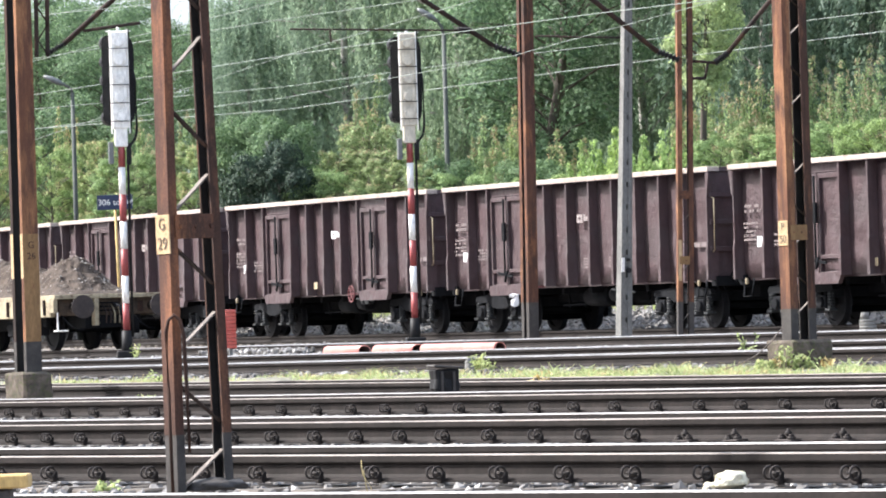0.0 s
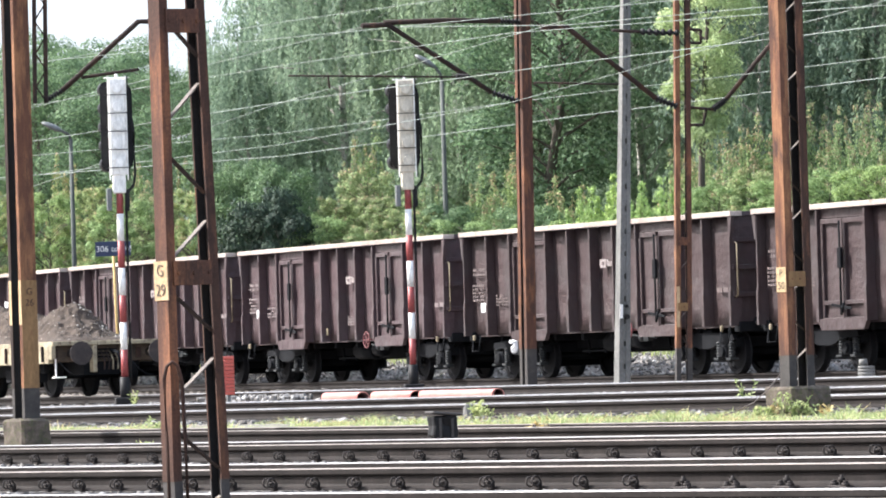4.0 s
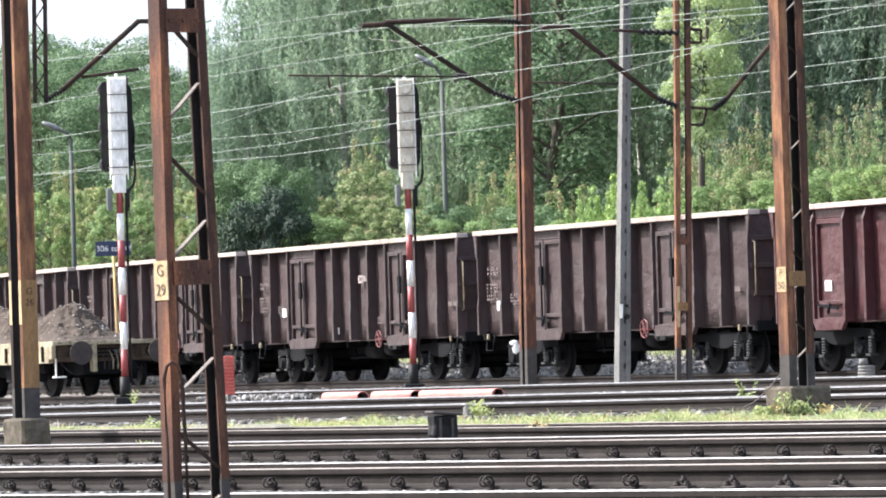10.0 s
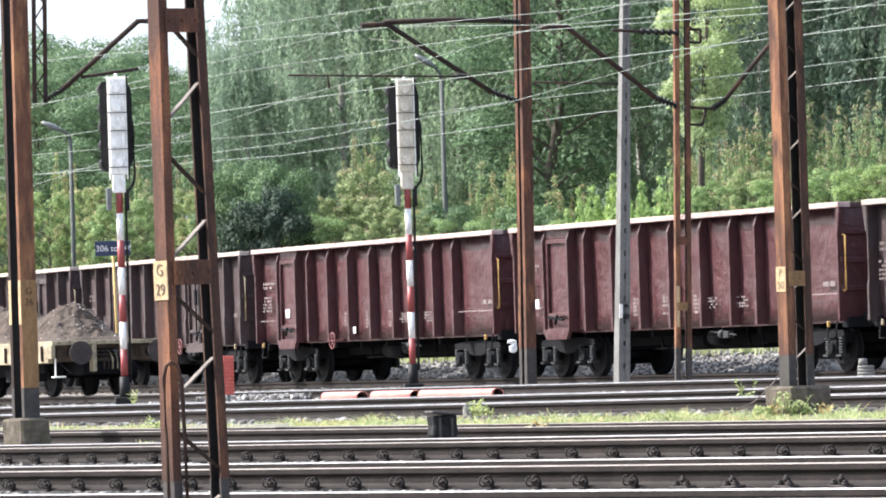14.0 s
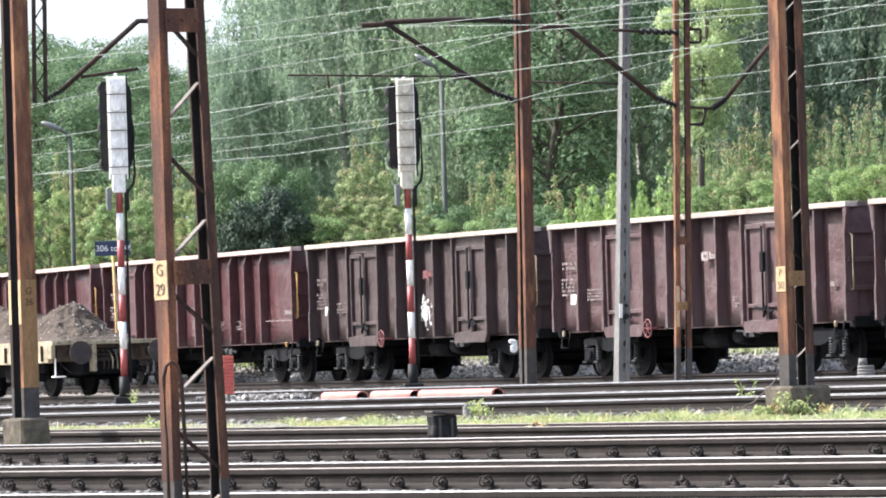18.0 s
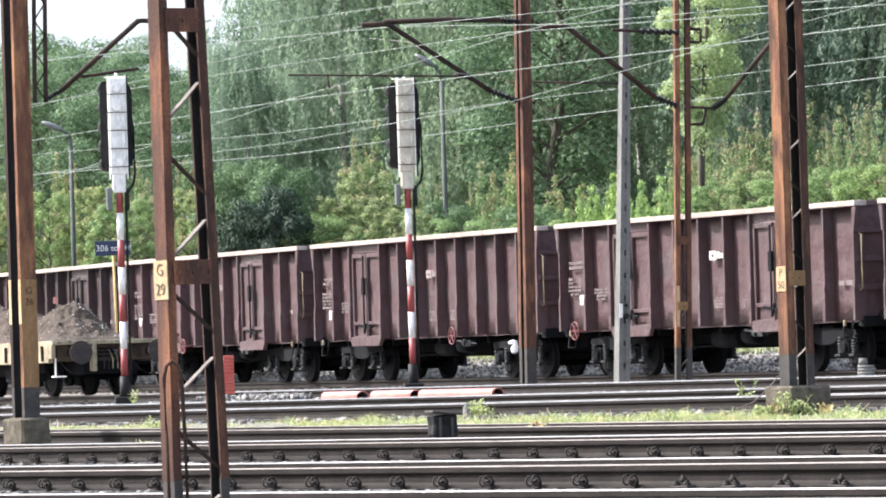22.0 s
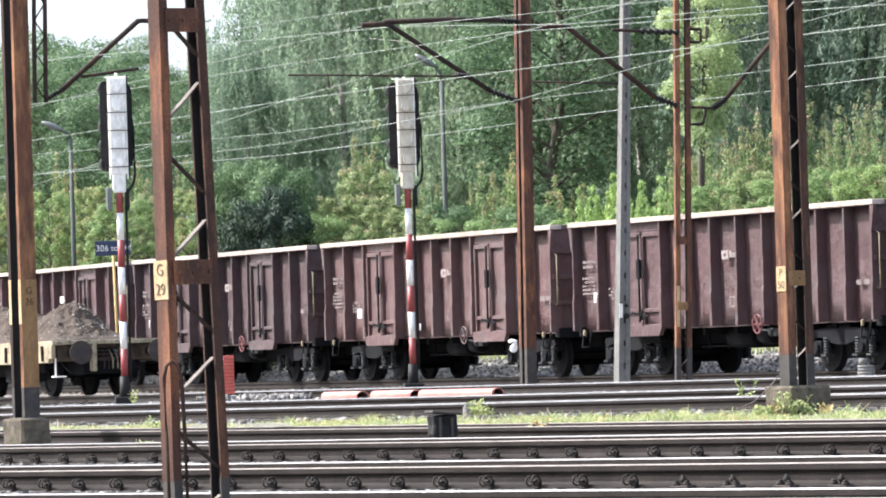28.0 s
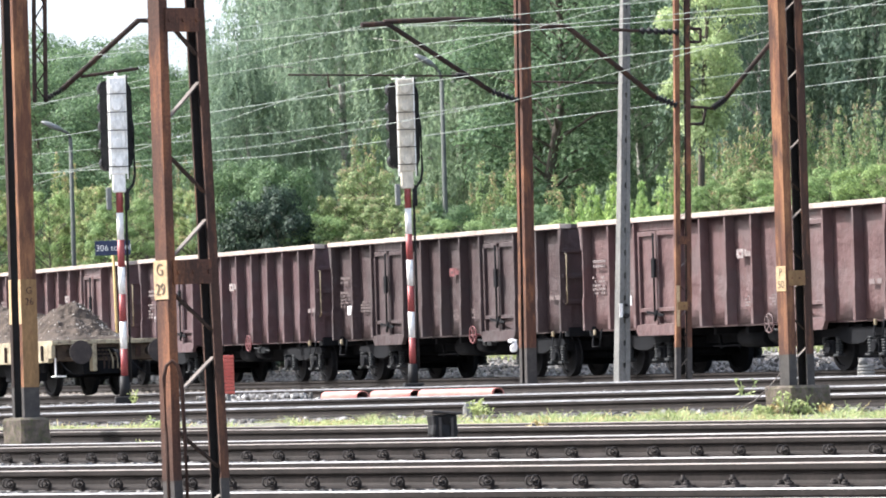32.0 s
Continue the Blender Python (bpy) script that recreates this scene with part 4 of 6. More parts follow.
def shoot_template(name, height, reach, shoots, leaves, leaf, mats, seed, label, tips=0.0):
    """A young tree or shrub: upright leafy shoots of uneven height, some with reddish new tips."""
    rng = np.random.default_rng(seed)
    tr = thing(name, Matrix.Identity(4), label, "tree", "young trees at the wood's edge")
    bm = bmesh.new()
    cen, face, index = [], [], []
    k = leaves // shoots
    for i in range(shoots):
        q = math.sqrt((i + 0.3) / shoots)
        ang = i * 2.4 + rng.uniform(-0.4, 0.4)
        r = reach * q
        top = height * (1 - 0.52 * q ** 1.5) * rng.uniform(0.78, 1.04)
        a = np.array((math.cos(ang) * r * 0.35, math.sin(ang) * r * 0.35, -0.1 if i < 4 else top * 0.12))
        b = np.array((math.cos(ang) * r * 1.25, math.sin(ang) * r * 1.25, top))
        tube(bm, a, b, 0.035 if i < 4 else 0.018, 0.004, 4, caps=False)
        t = rng.uniform(0.12, 1.0, k) ** 0.8
        wide = (0.5 * (1 - t) ** 0.8 + 0.1) * rng.uniform(0.6, 1.4)
        whorl = np.round(t * 9 + rng.normal(0, 0.2, k)) / 9 * 0.35 + t * 0.65
        th = rng.uniform(0, 6.283, k)
        d = np.stack([np.cos(th), np.sin(th), np.zeros(k)], 1)
        p = a + (b - a) * whorl[:, None] + d * (wide * np.sqrt(rng.random(k)))[:, None]
        p[:, 2] += rng.normal(0, 0.05, k) + wide * 0.35
        cen.append(p)
        face.append(d * 0.8 + rng.normal(0, 0.4, (k, 3)) + (0, 0, 0.45))
        index.append((t > 1 - tips * rng.uniform(0.3, 1.4)) & (rng.random(k) < 0.5))
    part("trunk", bm, BARK_DARK, tr)
    cen, face, index = np.concatenate(cen), np.concatenate(face), np.concatenate(index)
    crown_mesh(cen, face, rng.normal(0, 1, cen.shape) + (0, 0, 0.4), leaf, 0.48, mats, index if tips else None, tr, rng)
    return tr


TREES = {
    "birch": [birch_template("birch_tree", 15.0, 2.5, 52000, 0.075, LEAF["birch"], 11 + i, "tall birch with drooping grey-green foliage") for i in range(3)],
    "deep": [birch_template("birch_tree", 15.0, 2.5, 46000, 0.075, LEAF["deep"], 15 + i, "tall birch with deep green hanging foliage") for i in range(2)],
    "far": [birch_template("birch_tree", 15.0, 2.8, 40000, 0.09, LEAF["far"], 17 + i, "birch deeper in the wood with haze put into its pale leaf colour") for i in range(2)],
    "oak": [lobed_template("broadleaf_tree", 13.0, 2.9, 60, 36000, 0.062, LEAF["oak"], BARK_DARK, 21 + i, "tall broadleaf tree with full green crown") for i in range(2)],
    "lime": [lobed_template("lime_tree", 13.5, 1.7, 40, 30000, 0.07, LEAF["lime"], BARK_DARK, 27, "tall tree with pale yellow-green leaves", crown_from=0.42, round_by=0.42)],
    "young": [lobed_template("young_tree", 6.0, 1.5, 95, 23000, 0.047, LEAF["fresh"], BARK_DARK, 33 + i, "bushy green young tree at the edge of the wood", "tree", 0.1, 0.19, "young trees at the wood's edge") for i in range(2)],
    "blush": [lobed_template("young_tree", 6.0, 1.4, 105, 23000, 0.045, [LEAF["pale"], LEAF["blush"]], BARK_DARK, 35 + i, "young tree with reddish new tips at the wood's edge", "tree", 0.08, 0.165, "young trees at the wood's edge", 0.3) for i in range(2)],
    "spire": [shoot_template("young_tree", 6.0, 1.3, 40, 27000, 0.055, [LEAF["spire"], LEAF["blush"]], 43 + i, "slender young tree with a few reddish tips", 0.1) for i in range(3)],
    # extra bush, coloured as the shaded lower part of the elder
    "shade": [lobed_template("laurel_bush", 4.0, 1.3, 46, 22000, 0.045, LEAF["shade"], BARK_DARK, 47, "added near-black bush that stands for the elder's shaded lower side", "bush", 0.06, 0.36, "bushes at the wood's edge")],
    "bright": [shoot_template("hazel_bush", 4.0, 1.3, 30, 9000, 0.085, LEAF["bright"], 38, "bright yellow-green broad-leaved bush by the train")],
    "dark": [lobed_template("elder_bush", 5.0, 1.25, 46, 30000, 0.045, LEAF["dark"], BARK_DARK, 41, "dense dark green bush beside the track", "bush", 0.12, 0.42, "bushes at the wood's edge")],
}
FULL = {"birch": 14.8, "deep": 14.8, "far": 14.8, "oak": 13.0, "lime": 13.2, "young": 6.1, "blush": 6.1, "bright": 3.6, "dark": 4.8, "spire": 5.3, "shade": 3.9}
PLACED = {id(t): 0 for v in TREES.values() for t in v}


def plant(kind, i, bearing, behind, scale, tall=None, wide=None):
    """A tree so many metres deeper than the main track, at a bearing (metres aside for each metre of depth).
    tall: the rise of its top over the eye, for each metre of depth."""
    src = TREES[kind][i % len(TREES[kind])]
    y = MAIN_D / (1 + bearing * math.tan(MAIN_PHI)) + behind
    x = bearing * y
    z = ground_z(x, y) - 0.05
    if tall is not None:
        scale = (tall * y + EYE.z - z) / FULL[kind]
    m = Matrix.Translation((x, y, z)) @ Matrix.Rotation(random.uniform(0, 6.28), 4, "Z")
    ob = src if PLACED[id(src)] == 0 else copy_thing(src, m)
    PLACED[id(src)] += 1
    ob.matrix_basis = m
    side = scale if wide is None else wide
    ob.scale = (side, side, scale)
    return ob


# the edge of the wood: kind, bearing, metres behind the track, rise of the top
EDGE = [
    ("young", -0.0903, 22, 0.0388),
    ("blush", -0.0849, 20, 0.0397),
    ("young", -0.0807, 24, 0.0380),
    ("young", -0.0747, 20, 0.0383),
    ("spire", -0.0717, 26, 0.0415),
    ("blush", -0.0693, 24, 0.0395),
    ("blush", -0.0645, 20, 0.0400),
    ("young", -0.0608, 18, 0.0363),
    ("spire", -0.0580, 25, 0.0405),
    ("blush", -0.0562, 22, 0.0372),
    ("blush", -0.0522, 24, 0.0385),
    ("spire", -0.0494, 26, 0.0408),
    ("blush", -0.0468, 20, 0.0383),
    ("young", -0.0433, 25, 0.0352),
    ("dark", -0.0396, 18, 0.0385),
    ("dark", -0.0352, 19, 0.0408),
    ("dark", -0.0303, 18, 0.0391),
    # two near-black bushes added in front as the elder's shaded lower right
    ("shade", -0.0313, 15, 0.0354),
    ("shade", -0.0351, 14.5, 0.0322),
    ("young", -0.0266, 22, 0.0309),
    ("young", -0.0236, 18, 0.0322),
    ("blush", -0.0194, 22, 0.0361),
    ("spire", -0.0169, 25, 0.0406),
    ("blush", -0.0141, 24, 0.0413),
    ("spire", -0.0132, 26, 0.0442),
    ("blush", -0.0097, 21, 0.0363),
    ("blush", -0.0053, 19, 0.0329),
    ("spire", -0.0022, 24, 0.0350),
    ("dark", 0.0011, 21, 0.0314),
    ("young", 0.0043, 20, 0.0307),
    ("spire", 0.0088, 25, 0.0366),
    ("spire", 0.0135, 27, 0.0390),
    ("dark", 0.0170, 22, 0.0309),
    ("young", 0.0200, 19, 0.0300),
    ("spire", 0.0236, 24, 0.0347),
    ("bright", 0.0284, 16.5, 0.0335),
    ("bright", 0.0328, 18, 0.0360),
    ("bright", 0.0367, 16.5, 0.0340),
    ("bright", 0.0413, 18, 0.0349),
    ("spire", 0.0452, 24, 0.0378),
    ("spire", 0.0480, 26, 0.0418),
    ("spire", 0.0507, 25, 0.0428),
    ("young", 0.0529, 22, 0.0365),
    ("spire", 0.0556, 25, 0.0416),
    ("spire", 0.0585, 27, 0.0438),
    ("blush", 0.0603, 23, 0.0389),
    ("spire", 0.0628, 28, 0.0446),
    ("young", 0.0661, 22, 0.0371),
    ("spire", 0.0682, 26, 0.0440),
    ("spire", 0.0713, 27, 0.0462),
    ("young", 0.0742, 22, 0.0380),
    ("spire", 0.0764, 25, 0.0441),
    ("spire", 0.0806, 27, 0.0479),
    ("young", 0.0829, 22, 0.0393),
    ("spire", 0.0847, 26, 0.0446),
    ("spire", 0.0890, 26, 0.0456),
    ("young", 0.0938, 24, 0.0443),
]


def build_woods():
    random.seed(23)
    for k, (kind, u, behind, tall) in enumerate(EDGE):
        plant(kind, k, u, behind, 1.0, tall, {"dark": 0.8, "shade": 0.8, "spire": random.uniform(0.55, 0.8)}.get(kind, random.uniform(0.6, 0.9)))
    # lower growth behind the first row
    k, u = 0, -0.108
    while u < 0.112:
        plant("spire" if u > 0.045 else "young", k, u, 31 + random.uniform(-2, 3), 1.0, random.uniform(0.018, 0.03) + max(0, u) * 0.1, random.uniform(0.5, 0.85))
        u += 0.0125 * random.uniform(0.75, 1.25)
        k += 1
    plant("lime", 0, 0.0508, 23, 0.98, None, 0.7)
    # the wood behind
    for behind, step in ((38, 0.019), (48, 0.018), (60, 0.018), (75, 0.018), (95, 0.016)):
        u = -0.112
        while u < 0.115:
            # deeper rows mix in birches whose leaf colour imitates haze
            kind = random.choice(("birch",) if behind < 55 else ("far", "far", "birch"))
            # oaks at 0.011 to 0.022 are added dark leaves for a shaded gap between birches
            if u < -0.044 or 0.011 < u < 0.022 and behind < 65:
                kind = "oak"
            if u > 0.056:
                kind = "deep" if behind < 65 else "birch"
            uu, bb = u + random.uniform(-0.004, 0.004), behind + random.uniform(-4, 4)
            f, tall = 1.05 * random.uniform(0.9, 1.12) * (1 + behind * 0.0012), None
            if uu < -0.027:
                # the wood is lower towards the town: its tops follow a ragged line
                tall = np.interp(uu, [-0.112, -0.085, -0.08, -0.07, -0.062, -0.053, -0.045, -0.036, -0.027], [0.056, 0.058, 0.064, 0.0715, 0.066, 0.063, 0.066, 0.069, 0.072]) * random.uniform(0.92, 1.0)
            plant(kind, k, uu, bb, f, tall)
            u += step * random.uniform(0.8, 1.2)
            k += 1


build_woods()


# ---- masts ----
def text_part(words, size, mat, parent, m, name="lettering"):
    """Raised flat lettering in the built-in font, as a mesh."""
    cu = bpy.data.curves.new(name, "FONT")
    cu.body, cu.size, cu.align_x, cu.align_y, cu.extrude = words, size, "CENTER", "CENTER", 0.001
    tmp = bpy.data.objects.new(name, cu)
    me = bpy.data.meshes.new_from_object(tmp)
    bpy.data.objects.remove(tmp)
    me.materials.append(mat)
    ob = new(name, me)
    ob.parent, ob.matrix_basis = parent, m
    return ob


def channel(bm, x, face, w, d, z0, z1, x1=None):
    """A rolled channel standing up: web at x, flanges pointing the way of face."""
    x1 = x if x1 is None else x1
    t = 0.009
    lo = [(x, -d / 2), (x + face * w, -d / 2), (x + face * w, -d / 2 + t * 1.3), (x + face * t, -d / 2 + t * 1.3), (x + face * t, d / 2 - t * 1.3), (x + face * w, d / 2 - t * 1.3), (x + face * w, d / 2), (x, d / 2)]
    a = [bm.verts.new((p, q, z0)) for p, q in lo]
    b = [bm.verts.new((p + x1 - x, q, z1)) for p, q in lo]
    for i in range(8):
        # inner faces are coloured black, standing in for shade in the channel's hollow
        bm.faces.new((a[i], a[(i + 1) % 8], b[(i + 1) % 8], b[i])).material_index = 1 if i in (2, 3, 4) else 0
    bm.faces.new(a)
    bm.faces.new(b)
    bmesh.ops.recalc_face_normals(bm, faces=bm.faces)


def lattice_mast(x, y, z, height, wide, narrow, w, d, steel, label, pitch, lacing_from=0.0, footing=None, lean=0.0, battens=(), tar=0.0, turn=37.0, far_steel=None, span=0.6):
    """Two channels laced together with flat bars, on a concrete footing."""
    m = Matrix.Translation((x, y, z)) @ Matrix.Rotation(radians(lean), 4, "Y") @ Matrix.Rotation(radians(turn), 4, "Z")
    ms = thing("catenary_mast", m, label, "catenary mast", "catenary masts")
    half = lambda h: (wide + (narrow - wide) * h / height) / 2
    for sgn in (-1, 1):
        bm = bmesh.new()
        channel(bm, sgn * half(0), -sgn, w, d, tar, height, sgn * half(height))
        # m1, m3 and m5 pass a darker rust as far_steel, imitating that channel's shade
        part("channel", bm, [steel if sgn < 0 or far_steel is None else far_steel, HOLLOW_SHADE], ms, "rust-brown steel channel")
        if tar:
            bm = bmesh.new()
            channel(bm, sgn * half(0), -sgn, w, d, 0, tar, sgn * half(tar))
            part("tarred_foot", bm, [TAR, HOLLOW_SHADE], ms, "dark tarred foot of the channel")
    h, side = lacing_from, 1
    while h + pitch < height:
        bm = bmesh.new()
        bar(bm, (-side * (half(h) - 0.03), -d * 0.1, h), (side * (half(h + pitch) - 0.03), -d * 0.1, h + pitch * span), 0.008, 0.034, up=(0, 1, 0))
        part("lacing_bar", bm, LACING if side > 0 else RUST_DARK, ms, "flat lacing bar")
        h, side = h + pitch, -side
    for hz, hh, mat in battens:
        bm = bmesh.new()
        box(bm, -half(hz) + 0.03, half(hz) - w * 0.9, -d / 2 - 0.012, -d / 2 - 0.001, hz, hz + hh, 0.002)
        part("batten_plate", bm, mat, ms, "riveted batten plate")
        for bx in (-0.6, 0.0, 0.6):
            bm = bmesh.new()
            tube(bm, (half(hz) * bx, -d / 2 - 0.012, hz + hh / 2), (half(hz) * bx, -d / 2 - 0.02, hz + hh / 2), 0.012, n=6)
            part("rivet", bm, steel, ms)
    if footing:
        fw, fd, fh = footing
        bm = bmesh.new()
        box(bm, -fw / 2, fw / 2, -fd / 2, fd / 2, -fh - 0.4, 0.0, 0.03)
        bmesh.ops.subdivide_edges(bm, edges=list(bm.edges), cuts=5, use_grid_fill=True)
        for v in bm.verts:
            v.co += Vector((noise.noise(v.co * 9), noise.noise(v.co * 9 + Vector((4, 0, 0))), 0.6 * noise.noise(v.co * 12))) * 0.03
        part("footing", bm, CONCRETE_DARK, ms, "mossy worn concrete footing")
    return ms


# near-black that puts shade into the hollows of the mast channels
HOLLOW_SHADE = surface("hollow_shade_black", (0.01, 0.0095, 0.0095), (0.024, 0.021, 0.02), 5, 40, 0.85, 0, 0.3)
TAR = surface("tarred_steel", (0.023, 0.02, 0.019), (0.056, 0.049, 0.045), 9, 60, 0.7, 0, 0.3)
LACING = surface("pale_rusty_bar", (0.07, 0.053, 0.045), (0.18, 0.15, 0.13), 6, 40, 0.7)
RUST_FACE = surface("yellow_band_rust", (0.17, 0.094, 0.038), (0.28, 0.16, 0.068), 4, 40, 0.8, 0, 0.4, (1, 1, 0.3), (0.16, 0.07, 0.035), (0.58, 0.7))
SIGN_YELLOW = surface("number_plate_yellow", (0.4, 0.27, 0.14), (0.52, 0.37, 0.215), 5, 40, 0.7, 0, 0.1, (1, 1, 1), (0.3, 0.18, 0.08), (0.62, 0.72))


FADED_BLACK = surface("faded_black_lettering", (0.09, 0.07, 0.052), (0.18, 0.135, 0.095), 30, 90, 0.8)


def mast_plate(ms, x, z, w, h, lines, size):
    """A plate on the outer face of the near channel, whose face is at x."""
    bm = bmesh.new()
    box(bm, x - 0.008, x - 0.001, -w / 2, w / 2, z, z + h, 0.001)
    p = part("mast_plate", bm, SIGN_YELLOW, ms, "faded yellow plate with black lettering")
    for i, words in enumerate(lines):
        text_part(words, size, FADED_BLACK, p, Matrix.Translation((x - 0.011, 0, z + h - h * (i + 0.5) / len(lines))) @ Matrix.Rotation(-math.pi / 2, 4, "Z") @ Matrix.Rotation(math.pi / 2, 4, "X"), "plate_lettering")
    return p


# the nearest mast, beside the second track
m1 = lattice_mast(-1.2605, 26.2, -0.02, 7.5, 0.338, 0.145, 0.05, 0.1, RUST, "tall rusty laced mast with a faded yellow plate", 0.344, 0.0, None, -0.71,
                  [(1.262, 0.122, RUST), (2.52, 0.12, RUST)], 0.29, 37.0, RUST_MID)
mast_plate(m1, -0.1545, 1.19, 0.118, 0.195, ("G", "29"), 0.085)
bm = bmesh.new()
pipe(bm, [(-0.2, -0.05, -0.05), (-0.2, -0.05, 0.5), (-0.2, -0.05, 0.8), (-0.19, -0.06, 0.86), (-0.165, -0.075, 0.885), (-0.14, -0.085, 0.86), (-0.12, -0.087, 0.78), (-0.115, -0.087, 0.5), (-0.115, -0.087, 0.2)], 0.01)
part("earthing_cable", bm, RUST_MID, m1, "bent earthing rod")
bm = bmesh.new()
bmesh.ops.create_icosphere(bm, subdivisions=3, radius=1.0)
for v in bm.verts:
    f = 1 + 0.35 * noise.noise(v.co * 2.3)
    v.co = Vector((v.co.x * 0.17 * f, v.co.y * 0.15 * f, max(v.co.z, -0.3) * 0.045 * f))
clod = part("tar_clod", bm, TAR, m1, "lump of tarred concrete round the foot", True)
clod.location = (0.08, -0.02, 0.02)

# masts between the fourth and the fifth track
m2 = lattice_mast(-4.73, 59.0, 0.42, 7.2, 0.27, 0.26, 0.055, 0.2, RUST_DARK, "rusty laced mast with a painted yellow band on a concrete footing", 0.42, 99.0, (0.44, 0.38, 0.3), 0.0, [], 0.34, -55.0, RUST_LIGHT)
for xx in (-0.107, 0.107):
    bm = bmesh.new()
    box(bm, xx - 0.027, xx + 0.027, -0.104, -0.101, 1.05, 1.55, 0.001)
    part("painted_band", bm, SIGN_YELLOW, m2, "faded yellow painted band")
bm = bmesh.new()
box(bm, 0.1355, 0.139, -0.1, 0.1, 0.34, 1.55, 0.001)
pl = part("painted_band", bm, RUST_FACE, m2, "faded yellow painted band with worn lettering")
for i, words in enumerate(("G", "26")):
    text_part(words, 0.11, RUST_MID, pl, Matrix.Translation((0.1415, 0, 1.42 - 0.125 * i)) @ Matrix.Rotation(math.pi / 2, 4, "Z") @ Matrix.Rotation(math.pi / 2, 4, "X"), "plate_lettering")
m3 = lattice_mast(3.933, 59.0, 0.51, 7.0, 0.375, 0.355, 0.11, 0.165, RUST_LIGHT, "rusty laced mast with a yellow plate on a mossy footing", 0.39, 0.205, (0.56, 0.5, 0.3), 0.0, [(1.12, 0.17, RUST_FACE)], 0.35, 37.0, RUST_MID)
mast_plate(m3, -0.187, 1.06, 0.16, 0.28, ("P", "50"), 0.12)
bm = bmesh.new()
pipe(bm, [Matrix.Rotation(radians(-37), 3, "Z") @ Vector(p) for p in ((-0.2, -0.14, 0.14), (-0.36, -0.34, -0.03), (-0.52, -0.42, -0.16), (-0.72, -0.5, -0.25), (-0.98, -0.5, -0.33))], 0.007)
part("stay_wire", bm, LACING, m3)

# masts before the main track
m4 = lattice_mast(1.565, 101.0, 0.5, 8.6, 0.3, 0.28, 0.1, 0.21, RUST, "rusty steel mast with a catenary bracket", 0.55, 99.0, None, 0.82, (), 0.72, -62.0)
bm = bmesh.new()
box(bm, -0.15, -0.05, -0.111, -0.107, 0.72, 1.75)
part("painted_band", bm, RUST_LIGHT, m4, "faded orange painted band")
m5 = lattice_mast(4.32, 96.0, 0.5, 8.2, 0.3, 0.29, 0.09, 0.13, RUST_LIGHT, "slender rusty laced mast with brackets", 0.45, 0.2, None, 1.54, [(1.3, 0.15, RUST_FACE), (2.5, 0.15, RUST)], 0.62, 12.0, RUST)
bm = bmesh.new()
box(bm, -0.14, -0.08, -0.068, -0.063, 1.0, 1.75)
part("painted_band", bm, SIGN_YELLOW, m5, "faded pale painted band")


def bracket(label, insulators, bars, r):
    """A catenary bracket: tubes held by ribbed insulators."""
    br = thing("catenary_bracket", Matrix.Identity(4), label, "catenary bracket", "catenary brackets")
    for pts in bars:
        bm = bmesh.new()
        pipe(bm, pts, r if len(pts) > 2 else r * 0.6, 8)
        part("tube", bm, RUST_DARK, br)
    for a, b in insulators:
        bm = bmesh.new()
        a, b = Vector(a), Vector(b)
        q = (b - a).to_track_quat("Z", "Y").to_matrix()
        rings = [[bm.verts.new(a.lerp(b, k / 24) + q @ Vector(((0.065 if k % 4 in (1, 2) else 0.03) * math.cos(j * 0.6283), (0.065 if k % 4 in (1, 2) else 0.03) * math.sin(j * 0.6283), 0))) for j in range(10)] for k in range(25)]
        for p, s in zip(rings, rings[1:]):
            for j in range(10):
                bm.faces.new((p[j], p[(j + 1) % 10], s[(j + 1) % 10], s[j]))
        bm.faces.new(rings[0][::-1])
        bm.faces.new(rings[-1])
        part("insulator", bm, BLACK, br, "dark ribbed insulator")
    return br


bracket("dark steel catenary bracket held by ribbed insulators", [((1.53, 100.88, 5.98), (1.03, 100.71, 6.16)), ((1.63, 100.91, 7.51), (1.23, 100.78, 7.53))],
        [[(1.03, 100.71, 6.16), (-0.88, 99.83, 7.44), (-0.95, 99.8, 7.46), (-1.41, 99.58, 7.44)], [(1.23, 100.78, 7.53), (0.2, 100.3, 7.54), (-0.98, 99.78, 7.5)]], 0.05)
bracket("dark steel catenary bracket on the slender mast", [((4.36, 95.93, 5.54), (3.96, 95.79, 5.7)), ((4.44, 95.95, 6.88), (3.69, 95.65, 6.91))],
        [[(3.96, 95.79, 5.7), (2.39, 95.07, 6.98), (2.3, 95.03, 7.0), (1.9, 94.85, 6.99)], [(3.69, 95.65, 6.91), (3.2, 95.4, 6.93)]], 0.05)
bracket("long catenary strut with an insulator beside the slender mast", [((5.03, 96.26, 5.48), (5.28, 96.37, 5.66))],
        [[(5.28, 96.37, 5.66), (6.17, 96.74, 6.69), (6.78, 97.0, 7.37)], [(4.5, 96.05, 5.53), (5.03, 96.26, 5.48)], [(4.61, 96.06, 6.94), (4.85, 96.16, 6.94)], [(4.85, 96.16, 6.94), (4.84, 96.16, 6.7)], [(4.84, 96.16, 6.7), (4.6, 96.06, 6.7)],
         [(4.9, 96.21, 5.49), (4.84, 96.19, 5.2)], [(4.84, 96.19, 5.2), (4.52, 96.05, 5.2)]], 0.045)
